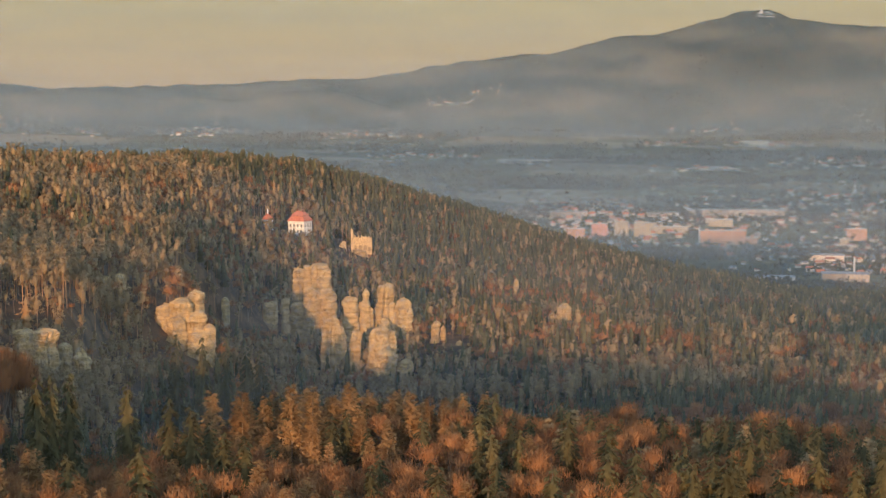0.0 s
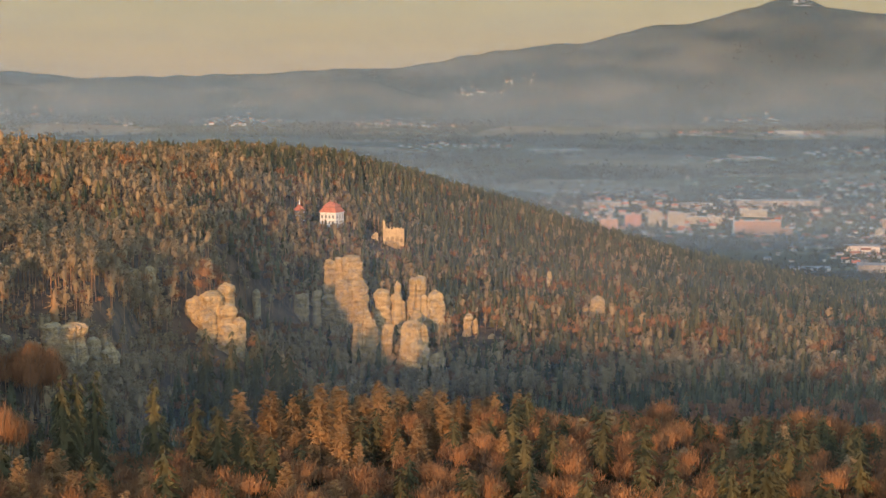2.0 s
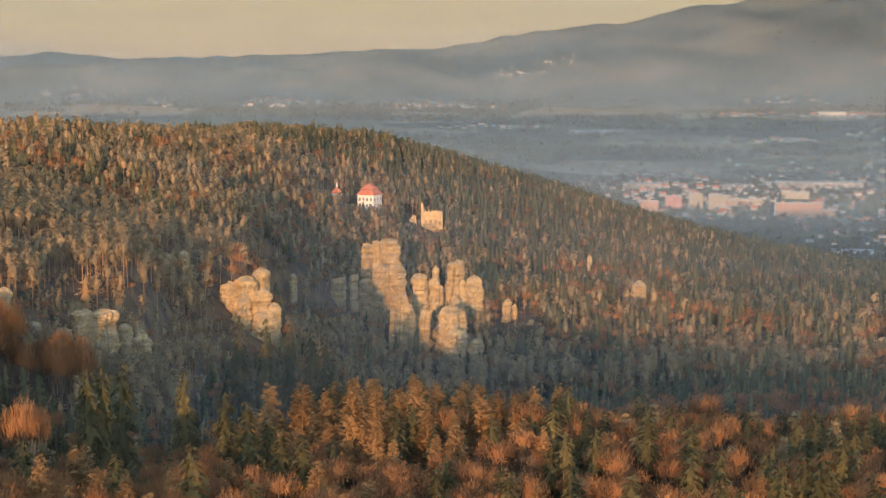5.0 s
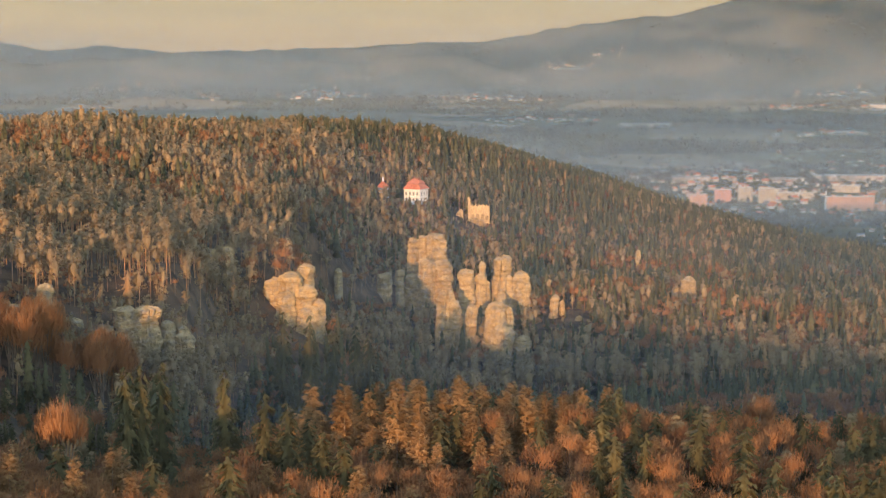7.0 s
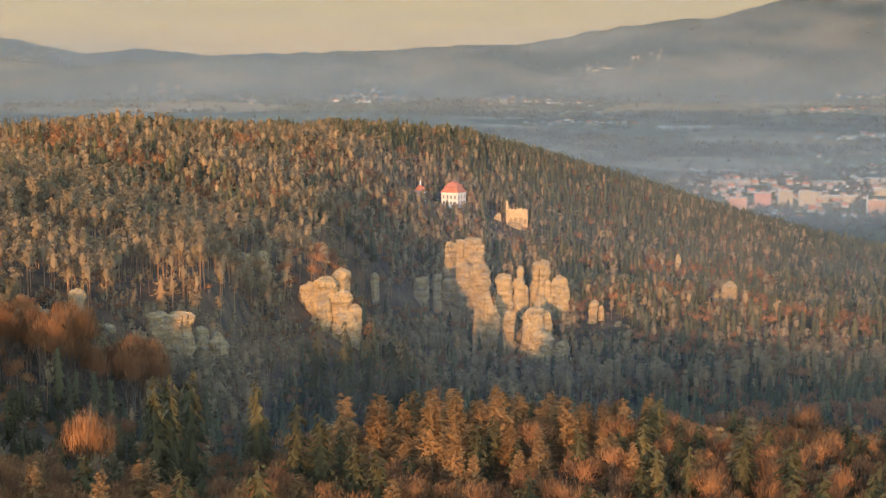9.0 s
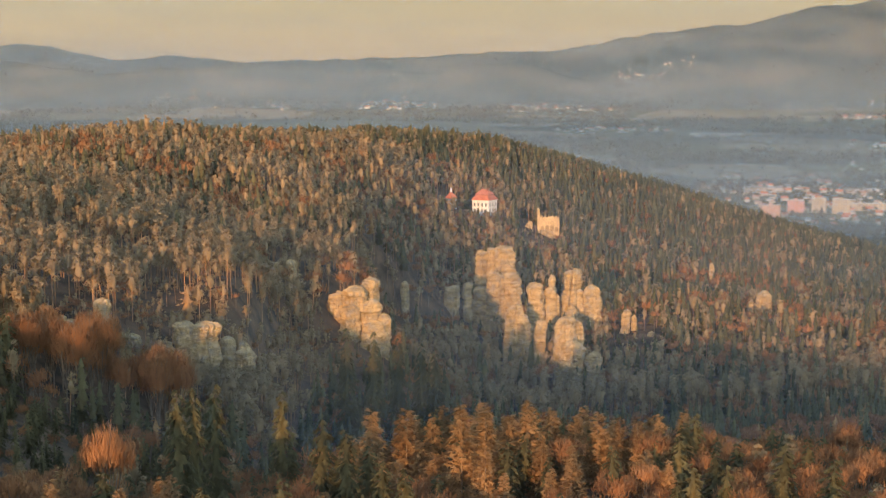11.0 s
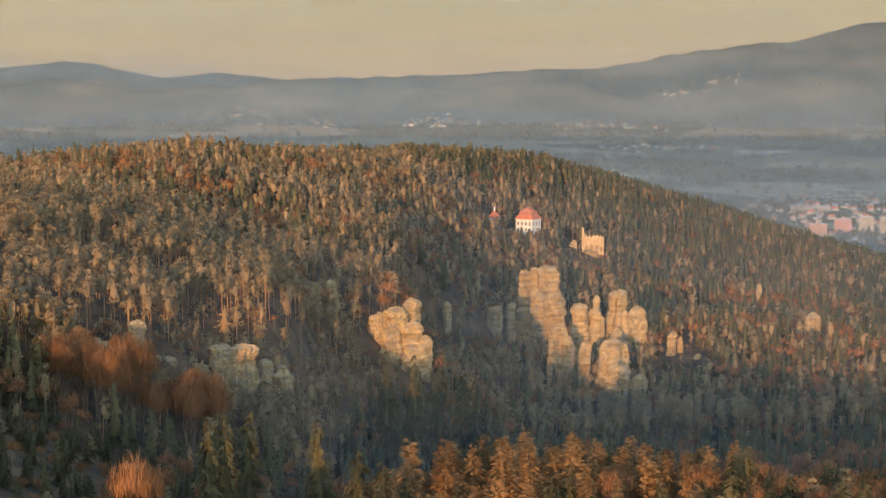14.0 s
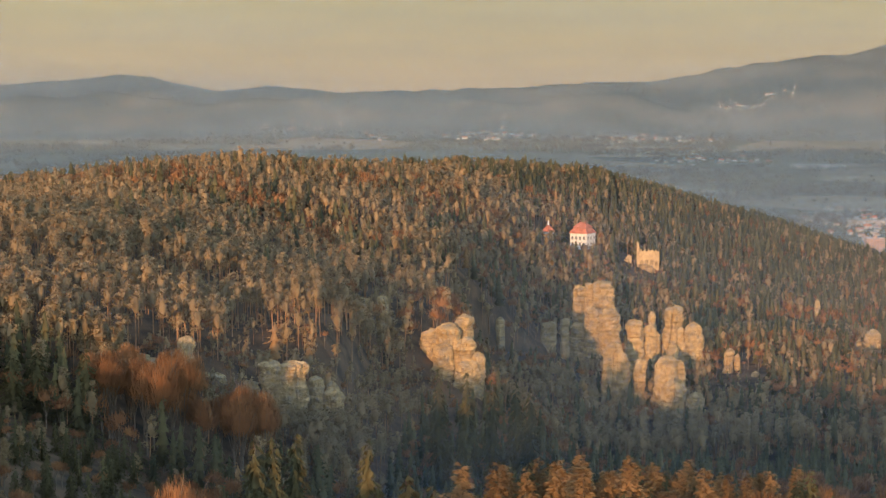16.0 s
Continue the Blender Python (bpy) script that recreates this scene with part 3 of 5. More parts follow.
rock(43.7, 790, 150.8, 135, 3.4, 1.0, 12, dome=0.35, lean=-0.4, cuts=0, label=T_PILLAR)
rock(48.8, 789, 152.6, 137, 7.8, 0.9, 13, dome=0.5, label=T_TALL)
rock(39.5, 780, 143.9, 136, 4.2, 1.0, 14, dome=0.5, cuts=0, label=T_DOME)
rock(14.5, 770, 146.4, 129, 6.6, 1.0, 15, dome=0.35, lean=1.2, label=T_TALL)
rock(19.0, 768, 142.6, 131, 4.6, 1.0, 16, dome=0.3, label=T_PILLAR)
rock(25.2, 750, 143.8, 130, 5.2, 0.9, 17, dome=0.25, lean=0.8, label=T_PILLAR)
rock(34.8, 735, 146.4, 135, 9.3, 0.9, 18, dome=0.6, square=2.4, cuts=1, label=T_DOME)
rock(40.1, 738, 144.6, 135, 4.0, 0.9, 19, dome=0.4, cuts=0, label=T_DOME)
rock(37.3, 722, 139.4, 126, 8.6, 0.9, 20, dome=0.45, square=2.4, cuts=1, lean=0.6, label=T_DOME)
rock(45.8, 724, 134.3, 126, 7.4, 0.9, 21, dome=0.75, square=2.1, cuts=0, label="smooth grey sandstone boulder in the shade")
# the bluff beside the ravine
rock(-50.4, 657, 167.4, 152, 6.0, 1.0, 22, dome=0.2, cuts=3, label=T_TALL)
rock(-44.0, 656, 169.4, 151, 8.2, 1.0, 23, dome=0.2, cuts=3, label=T_TALL)
rock(-39.0, 662, 171.9, 156, 6.4, 1.0, 24, dome=0.3, neck=0.08, label=T_TALL)
rock(-38.2, 653, 165.0, 150, 7.6, 0.9, 25, dome=0.35, cuts=2, label=T_TALL)
rock(-33.6, 652, 160.0, 150, 5.0, 0.9, 45, dome=0.5, cuts=1, label=T_DOME)
rock(-37.0, 649, 158.0, 147, 8.6, 0.9, 61, dome=0.7, square=2.2, cuts=2, label=T_DOME)
rock(-45.5, 650, 163.5, 148, 6.6, 0.9, 62, dome=0.4, cuts=2, label=T_TALL)
# lone rocks on the far slope
rock(137.3, 878, 137.8, 124, 8.0, 0.9, 26, dome=0.5, square=2.3, label="lone rounded sandstone tower on the wooded slope")
rock(131.2, 880, 132.4, 126, 3.2, 0.9, 27, dome=0.3, cuts=0, label=T_DOME)
rock(63.6, 790, 142.5, 124, 4.0, 1.0, 28, dome=0.3, lean=0.7, neck=0.12, label=T_PILLAR)
rock(67.4, 794, 138.6, 124, 2.6, 1.0, 29, dome=0.25, label=T_PILLAR)
rock(73.7, 780, 133.6, 126, 3.0, 1.0, 30, dome=0.4, label=T_DOME)
rock(239, 800, 121.4, 115, 4.6, 0.8, 31, dome=0.6, cuts=0, label=T_DOME)
rock(128, 1000, 136.6, 129, 3.2, 0.8, 33, dome=0.4, label=T_DOME)
# the shaded cliffs over the valley
rock(-126.1, 504, 189.4, 183.5, 6.4, 0.9, 34, dome=0.3, square=4, cuts=1, label="sunlit flat-topped sandstone block on a grey plinth")
rock(-124.3, 503, 184.4, 177, 4.7, 1.0, 35, dome=0.3, label=T_CLIFF)
rock(-119.1, 500, 182.2, 175, 3.1, 1.0, 36, dome=0.5, cuts=0, label=T_CLIFF)
rock(-116.5, 500, 182.0, 175, 3.2, 1.0, 38, dome=0.5, cuts=0, label=T_CLIFF)
rock(-113.5, 505, 181.2, 176, 4.7, 1.0, 40, dome=0.3, label=T_CLIFF)
rock(-109.2, 505, 180.1, 176, 5.1, 1.0, 41, dome=0.3, label=T_CLIFF)
rock(-102.6, 510, 185.2, 175, 4.6, 1.0, 42, dome=0.45, square=2.3, neck=0.16, cuts=0, lean=0.8, label="grey sandstone tower with a rounded capstone")
rock(-97.9, 515, 174.8, 168, 3.6, 1.0, 43, dome=0.2, label=T_CLIFF)
rock(-95.0, 517, 174.2, 168, 4.0, 1.0, 44, dome=0.2, label=T_CLIFF)
rock(-88.5, 524, 171.0, 165, 5.5, 0.8, 46, dome=0.15, label=T_CLIFF)
rock(-82.4, 526, 176.8, 165, 5.8, 1.0, 47, dome=0.25, cuts=3, label=T_CLIFF)
rock(-77.0, 528, 175.9, 166, 7.3, 0.9, 48, dome=0.12, square=4, cuts=2, label=T_CLIFF)
rock(-77.4, 540, 165.0, 158, 4.8, 1.0, 49, dome=0.5, square=2.4, cuts=0, label=T_CLIFF)
rock(-72.5, 542, 164.6, 157, 6.6, 1.0, 50, dome=0.2, label=T_CLIFF)
rock(-72.5, 543, 169.4, 161, 3.8, 1.0, 51, dome=0.25, lean=0.3, cuts=1, label=T_CLIFF)
rock(-67.2, 541, 166.2, 157, 5.3, 1.0, 52, dome=0.35, label=T_CLIFF)
rock(-68.0, 543, 168.2, 161, 3.3, 1.0, 53, dome=0.5, cuts=0, label=T_CLIFF)
rock(-73.7, 650, 178.6, 175.5, 6.0, 0.8, 54, dome=0.12, square=4, cuts=3, label=T_CLIFF)
rock(-66.0, 648, 179.8, 171, 4.2, 1.0, 55, dome=0.25, neck=0.08, label=T_CLIFF)
rock(-94.4, 560, 175.8, 170, 5.2, 0.8, 56, dome=0.3, cuts=2, label="sunlit bedded sandstone outcrop under pines")
rock(-58.4, 735, 174.2, 170, 4.8, 0.8, 57, dome=0.35, cuts=0, label="small sunlit sandstone outcrop among pines")


# ---- the house on the ridge ----
def thing(name, x, y, z, turn, label, category, group="", kind=""):
    ob = new(name)
    ob.matrix_basis = pose(x, y, z, 0, 0, turn)
    return tagged(ob, label, category, group, kind)


def hipped(bm, w, d, z0, z1, ridge, over=0.5):
    """A hipped roof, closed below."""
    a, b = w / 2 + over, d / 2 + over
    v = [bm.verts.new(p) for p in ((-a, -b, z0), (a, -b, z0), (a, b, z0), (-a, b, z0), (-ridge / 2, 0, z1), (ridge / 2, 0, z1))]
    for q in ((0, 1, 5, 4), (1, 2, 5), (2, 3, 4, 5), (3, 0, 4), (3, 2, 1, 0)):
        bm.faces.new([v[i] for i in q])
    return bm


def window(parent, x, y, z, w, h, facing):
    """A window set in a wall; facing: degrees, 0 looks to -y."""
    bm = bmesh.new()
    t = 0.14
    box(bm, -w / 2 - t, w / 2 + t, -0.10, 0.05, h / 2, h / 2 + t)
    box(bm, -w / 2 - t - 0.1, w / 2 + t + 0.1, -0.18, 0.05, -h / 2 - t, -h / 2)
    box(bm, -w / 2 - t, -w / 2, -0.10, 0.05, -h / 2, h / 2)
    box(bm, w / 2, w / 2 + t, -0.10, 0.05, -h / 2, h / 2)
    box(bm, -0.04, 0.04, -0.06, 0.05, -h / 2, h / 2)
    frm = part("window", bm, M_STONE, parent)
    frm.matrix_basis = pose(x, y, z, 0, 0, facing)
    part("pane", box(bmesh.new(), -w / 2, w / 2, -0.03, 0.03, -h / 2, h / 2), M_GLASS, frm, "dark window glass")


def manor(x, y, z, turn):
    h = thing("manor_house", x, y, z, turn, "white two-storey house with a red double-hipped tile roof", "house")
    w, d, e = 11.2, 11.4, 8.0
    part("wall", bevelled(box(bmesh.new(), -w / 2, w / 2, -d / 2, d / 2, -4, e), 0.05), M_PLASTER, h, "white plastered wall")
    part("cornice", box(bmesh.new(), -w / 2 - 0.3, w / 2 + 0.3, -d / 2 - 0.3, d / 2 + 0.3, e, e + 0.35), M_PLASTER, h)
    bm = bmesh.new()      # lower steep roof: a frustum
    lo, hi = (w / 2 + 0.7, d / 2 + 0.7), (w / 2 - 1.6, d / 2 - 1.6)
    v = [bm.verts.new((sx * a, sy * b, zz)) for (a, b), zz in ((lo, e + 0.35), (hi, e + 3.3)) for sx, sy in ((-1, -1), (1, -1), (1, 1), (-1, 1))]
    for q in ((3, 2, 1, 0), (4, 5, 6, 7), (0, 1, 5, 4), (1, 2, 6, 5), (2, 3, 7, 6), (3, 0, 4, 7)):
        bm.faces.new([v[i] for i in q])
    roof = part("roof", bm, M_TILE, h, "red tiled mansard roof")
    part("roof_band", box(bmesh.new(), -w / 2 + 1.5, w / 2 - 1.5, -d / 2 + 1.5, d / 2 - 1.5, e + 3.304, e + 3.75), M_TILE_DARK, roof)
    bm = hipped(bmesh.new(), w - 3.2, d - 3.2, e + 3.754, e + 6.6, 4.6, 0.5)
    part("upper_roof", bm, M_TILE, roof)
    for cx, cy in ((-1.8, 0.6), (2.4, -0.8)):
        bm = box(bmesh.new(), cx - 0.4, cx + 0.4, cy - 0.4, cy + 0.4, e + 4.2, e + 7.4)
        box(bm, cx - 0.55, cx + 0.55, cy - 0.55, cy + 0.55, e + 7.404, e + 7.6)
        part("chimney", bm, M_TILE_DARK, roof, "weathered brick chimney")
    for zz, hh in ((2.0, 1.7), (5.6, 1.9)):
        for k in range(4):
            window(h, -w / 2 + 1.7 + k * 2.6, -d / 2, zz, 1.1, hh, 0)
        for k in range(3):
            window(h, w / 2, -d / 2 + 2.0 + k * 3.7, zz, 1.1, hh, 90)
            window(h, -w / 2, -d / 2 + 2.0 + k * 3.7, zz, 1.1, hh, -90)


manor(1.9, 1099, 155.2, -28)


def turret(x, y, z):
    h = thing("chapel_turret", x, y, z, 45, "small building with a pointed orange tile roof among the trees", "chapel")
    part("wall", box(bmesh.new(), -2.4, 2.4, -2.4, 2.4, -6, 5.0), M_PLASTER, h, "white plastered wall")
    bm = bmesh.new()
    bmesh.ops.create_cone(bm, cap_ends=True, segments=4, radius1=4.2, radius2=0.25, depth=4.0, matrix=pose(0, 0, 7.0, 0, 0, 45))
    part("roof", bm, M_TILE, h, "pointed orange tile roof")
    bm = box(bmesh.new(), -0.35, 0.35, -0.35, 0.35, 8.6, 10.6)
    bmesh.ops.create_cone(bm, cap_ends=True, segments=8, radius1=0.5, radius2=0.05, depth=1.2, matrix=pose(0, 0, 11.2))
    part("lantern", bm, M_PLASTER, h, "white lantern on the roof top")


turret(-18.4, 1086, 160.4)


# ---- the ruin on its rock ----
def ruin(x, y, z):
    h = thing("castle_ruin", x, y, z, 0, "broken sandstone castle walls with a jagged crown on a rock", "ruin")
    rng = random.Random(5)

    def wall(name, outline, axis, at, thick, label=""):
        """A wall cut to a ragged outline (along, up), standing across the x or y axis."""
        bm = bmesh.new()
        lift = (lambda p, d: (p[0], at + d, p[1])) if axis == "y" else (lambda p, d: (at + d, p[0], p[1]))
        near, far = [[bm.verts.new(lift(p, d)) for p in outline] for d in (0.0, thick)]
        bm.faces.new(near)
        bm.faces.new(far[::-1])
        n = len(outline)
        for i in range(n):
            bm.faces.new((near[(i + 1) % n], near[i], far[i], far[(i + 1) % n]))
        bmesh.ops.recalc_face_normals(bm, faces=bm.faces[:])
        return part(name, bm, M_RUIN, h, label)

    def crown(a, b, step, level, rough, merlons=0.0):
        pts, i, u = [], 0, a
        while u < b - 0.05:
            z = level(u) + rng.uniform(-rough, rough) + (merlons if i % 3 == 0 else 0)
            pts += [(u, z), (min(u + step * rng.uniform(0.8, 1.0), b), z + rng.uniform(-0.2, 0.2))]
            u, i = u + step, i + 1
        return pts

    top = crown(-6.6, 7.0, 0.75, lambda u: 16.0 if u < -5.4 else 11.6, 0.35, 1.1)
    front = wall("front_wall", [(7.0, -8), (-6.6, -8)] + top, "y", -0.9, 1.8, "sunlit masonry wall with battered top")
    # arches as near-flush panels; their dark colour paints the recess shade
    for cx, cz, r in ((-3.6, 5.2, 1.0), (-0.6, 5.4, 1.1), (2.5, 5.2, 1.2), (5.2, 4.6, 0.9)):
        arch = bmesh.new()
        ring = [(cx + r * math.cos(a), cz + 1.1 * r * math.sin(a)) for a in [math.pi * k / 10 for k in range(11)]] + [(cx - r, cz - 1.9), (cx + r, cz - 1.9)]
        face = [arch.verts.new((px, -0.93, pz)) for px, pz in ring]
        rear = [arch.verts.new((px, -0.2, pz)) for px, pz in ring]
        arch.faces.new(face)
        arch.faces.new(rear[::-1])
        for i in range(len(ring)):
            arch.faces.new((face[i - 1], face[i], rear[i], rear[i - 1]))
        part("arch", arch, M_NICHE_SHADE, front, "shallow arched niche")
    wall("side_wall", [(7.4, -8), (0.95, -8)] + crown(0.95, 7.4, 0.8, lambda u: 15.0 - 1.1 * u, 0.5), "x", -6.5, 1.6)
    wall("side_wall", [(7.4, -8), (0.95, -8)] + crown(0.95, 7.4, 0.8, lambda u: 11.0 - 0.6 * u, 0.5), "x", 5.3, 1.6)
    wall("gate_wall", [(-9.6, -8), (-14.2, -8)] + crown(-14.2, -9.6, 0.9, lambda u: 9.5 - 1.1 * abs(u + 11.5), 0.4), "y", 0.6, 1.8, "separate stub of wall beyond a gap")


ruin(41.2, 1112, 140.0)
rock(39.5, 1110, 144.0, 134, 9.5, 0.5, 60, dome=0.2, cuts=2, label="sandstone foot of the castle ruin")
ROCKS.append((30, 1116, 6, 141, 150))
ROCKS.append((41.2, 1112, 16, 139, 152))
ROCKS.append((-18.4, 1086, 8, 163.5, 171))
ROCKS.append((1.9, 1099, 14, 154, 165))


# ---- trees ----
RNG = np.random.default_rng(11)


def tube(points, radii, sides=6):
    pts = np.asarray(points, float)
    v, f = [], []
    for k, (p, r) in enumerate(zip(pts, radii)):
        for s in range(sides):
            a = 2 * math.pi * s / sides
            v.append((p[0] + r * math.cos(a), p[1] + r * math.sin(a), p[2]))
        if k:
            b = (k - 1) * sides
            for s in range(sides):
                a1, a2, b1, b2 = b + s, b + (s + 1) % sides, b + sides + s, b + sides + (s + 1) % sides
                f += [(a1, a2, b2), (a1, b2, b1)]
    return np.array(v), np.array(f)


def join(chunks):
    v, f, o = [], [], 0
    for a, b in chunks:
        v.append(a)
        f.append(np.asarray(b) + o)
        o += len(a)
    return np.concatenate(v), np.concatenate(f)


def leaf_cards(p, u, size, rng):
    """Ragged three-cornered leaf clumps at p, lying across the outward way u."""
    n = len(p)
    a = np.cross(u, rng.normal(size=(n, 3)))
    a /= np.linalg.norm(a, axis=1)[:, None]
    b = np.cross(u, a)
    k = rng.uniform(0, 2 * math.pi, n)[:, None] + np.array([0, 2.1, 4.2]) + rng.normal(0, 0.3, (n, 3))
    r = size * rng.uniform(0.6, 1.35, (n, 3))
    t = a[:, None, :] * (np.cos(k) * r)[..., None] + b[:, None, :] * (np.sin(k) * r)[..., None] + u[:, None, :] * (rng.normal(0, 0.33, (n, 3)) * size)[..., None]
    return (p[:, None, :] + t).reshape(-1, 3), np.arange(3 * n).reshape(n, 3)


def tufts(centres, radii, n, size, rng, flat=0.7, hollow=0.55):
    """Needle tufts scattered through rounded clumps."""
    k = rng.integers(0, len(centres), n)
    u = rng.normal(size=(n, 3))
    u /= np.linalg.norm(u, axis=1)[:, None]
    p = centres[k] + u * (radii[k] * rng.uniform(hollow, 1.05, n))[:, None] * [1, 1, flat]
    return leaf_cards(p, u, size, rng)


def icosahedron():
    g = (1 + math.sqrt(5)) / 2
    v = np.array([(-1, g, 0), (1, g, 0), (-1, -g, 0), (1, -g, 0), (0, -1, g), (0, 1, g), (0, -1, -g), (0, 1, -g), (g, 0, -1), (g, 0, 1), (-g, 0, -1), (-g, 0, 1)], float)
    f = np.array([(0, 11, 5), (0, 5, 1), (0, 1, 7), (0, 7, 10), (0, 10, 11), (1, 5, 9), (5, 11, 4), (11, 10, 2), (10, 7, 6), (7, 1, 8),
                  (3, 9, 4), (3, 4, 2), (3, 2, 6), (3, 6, 8), (3, 8, 9), (4, 9, 5), (2, 4, 11), (6, 2, 10), (8, 6, 7), (9, 8, 1)])
    return v / np.linalg.norm(v[0]), f


ICO = icosahedron()


def clumps(centres, radii, rng, tall=1.0, rough=0.3):
    """Lumpy closed clumps of foliage."""
    out = []
    for c, r in zip(centres, radii):
        v = ICO[0] * (1 + rng.uniform(-rough, rough, 12))[:, None] * r * np.array([1, 1, tall])
        out.append((v + c, ICO[1]))
    return join(out)


def skirts(h, r, low, tiers, sides, rng, power=0.8, stray=0.0):
    """A far spruce: stacked ragged cones of boughs."""
    out = []
    for k in range(tiers):
        t0, t1 = k / tiers, (k + 1.45) / tiers
        z0, z1 = h * (low + (1 - low) * t0), min(h * (low + (1 - low) * t1), h)
        rr = r * (1 - t0) ** power + 0.25
        sx, sy = rng.normal(0, stray, 2) * (1 - t0)
        a = np.linspace(0, 2 * math.pi, sides, endpoint=False) + rng.random() * 6
        q = rr * np.where(np.arange(sides) % 2 == 0, 1.12, 0.72) * rng.uniform(0.85, 1.15, sides)
        ring = np.column_stack([np.cos(a) * q + sx, np.sin(a) * q + sy, z0 + rng.normal(0, 0.25, sides) - 0.25 * q])
        v = np.concatenate([ring, [(rng.normal(0, 0.06), rng.normal(0, 0.06), z1)]])
        i = np.arange(sides)
        out.append((v, np.column_stack([i, (i + 1) % sides, np.full(sides, sides)])))
    return join(out)


def boughs(count, each, h, r, low, power, rise, hang, length, width, rng):
    """Needled boughs: count branches round the stem, each hung with fine pointed sprays."""
    zf = low + (1 - low) * (1 - ((np.arange(count) + rng.random(count)) / count) ** 0.72)
    turn = 2.4 * np.arange(count) + rng.normal(0, 0.5, count)
    reach = (r * np.clip((1 - zf) / (1 - low), 0.0, 1) ** power + 0.3) * rng.uniform(0.62, 1.18, count) * (1 + 0.16 * np.sin(turn + rng.random() * 6))
    k = np.repeat(np.arange(count), each)
    n = len(k)
    keep = rng.random(n) < 0.45 + 0.55 * (reach[k] / reach.max())
    k = k[keep]
    n = len(k)
    t = rng.random(n) ** 0.6
    d = np.column_stack([np.cos(turn[k]), np.sin(turn[k]), np.zeros(n)])
    s = np.column_stack([-d[:, 1], d[:, 0], np.zeros(n)])
    p = d * (t * reach[k])[:, None]
    p[:, 2] = zf[k] * h + (rise * t + 0.25 * t * t * np.sign(rise + 0.2)) * reach[k]
    p += rng.normal(0, 1, (n, 3)) * np.array([0.10, 0.10, 0.12]) * (0.5 + reach[k] * 0.25)[:, None]
    way = d * rng.uniform(0.3, 1.0, n)[:, None] + s * rng.normal(0, 0.6, n)[:, None]
    way[:, 2] += rise * 0.8 - hang * rng.random(n)
    way /= np.linalg.norm(way, axis=1)[:, None]
    ln = length * rng.uniform(0.6, 1.4, n)
    flat = np.cross(way, rng.normal(size=(n, 3)))
    flat /= np.linalg.norm(flat, axis=1)[:, None] + 1e-6
    w = width * rng.uniform(0.7, 1.3, n)
    v = np.stack([p + flat * w[:, None] * 0.5, p - flat * w[:, None] * 0.5, p + way * ln[:, None]], 1).reshape(-1, 3)
    return v, np.arange(3 * n).reshape(n, 3)


def spruce(n, rng):
    h = 18.0
    tr = tube([(0, 0, -1.5), (0.1, 0, 8), (0, 0, 17.2)], (0.24, 0.15, 0.02), 5 if n > 300 else 3)
    if n <= 300:
        body = skirts(h * 0.97, 1.7 if n > 100 else 2.5, 0.14, 6 if n > 100 else 5, 9 if n > 100 else 7, rng, 0.75, 0.25)
        return tr, join([body, boughs(44 if n > 100 else 24, 4 if n > 100 else 2, h, 3.0, 0.10, 0.75, -0.3, 0.6, 1.0, 0.62, rng)])
    body = skirts(h * 0.9, 0.9, 0.12, 9, 7, rng, 0.6, 0.1)
    return tr, join([body, boughs(96 if n > 1000 else 56, 40 if n > 1000 else 20, h * 0.985, 3.4, 0.06, 0.70, -0.28, 0.8, 0.75, 0.30 if n > 1000 else 0.55, rng)])


def larch(n, rng):
    h = 18.0
    tr = [tube([(0, 0, -1.5), (0.15, 0, 7), (0.05, 0.1, 16.9)], (0.19, 0.12, 0.02), 5 if n > 300 else 3)]
    if n <= 300:
        return tr[0], join([skirts(h * 0.9, 1.5, 0.3, 4, 7, rng, 0.6, 0.2), boughs(26, 3, h, 2.8, 0.22, 0.62, 0.12, 0.5, 1.2, 0.6, rng)])
    return tr[0], boughs(130 if n > 1000 else 64, 54 if n > 1000 else 22, h * 0.985, 3.3, 0.12, 0.80, 0.14, 0.75, 0.62, 0.20 if n > 1000 else 0.40, rng)


def pine(n, rng):
    """Bare stem, and an uneven rounded crown of foliage clumps in the upper half."""
    near = n > 300
    bx, by = rng.normal(0, 0.6, 2)
    tr = [tube([(0, 0, -1.5), (bx * 0.5, by * 0.5, 8), (bx, by, 15.5)], (0.22, 0.17, 0.06), 5 if near else 3)]
    k = 12 if near else (7 if n > 100 else 4)
    up = np.clip((np.arange(k) + rng.uniform(0.1, 0.9, k)) / k, 0, 1)
    turn = 2.4 * np.arange(k) + rng.normal(0, 0.7, k)
    out = rng.uniform(0.6, 1.1, k) * 1.7 * (1 - up ** 2.0) ** 0.5
    c = np.column_stack([bx * (0.4 + 0.6 * up) + np.cos(turn) * out, by * (0.4 + 0.6 * up) + np.sin(turn) * out, 8.2 + 7.4 * up + rng.normal(0, 0.3, k)])
    rad = (1.5 - 0.4 * up) * rng.uniform(0.8, 1.2, k)
    if near:
        for q in c[::2]:
            tr.append(tube([(bx * 0.6, by * 0.6, q[2] - 1.8), q], (0.08, 0.03), 4))
    heart = clumps(np.array([(bx * 0.7, by * 0.7, 11.8)]), np.array([1.15]), rng, 2.0, 0.3)
    m, size = (1500, 0.26) if near else ((290, 0.35) if n > 100 else (104, 0.47))
    return join(tr), join([heart, tufts(c, rad, m, size, rng, flat=0.85, hollow=0.45)])


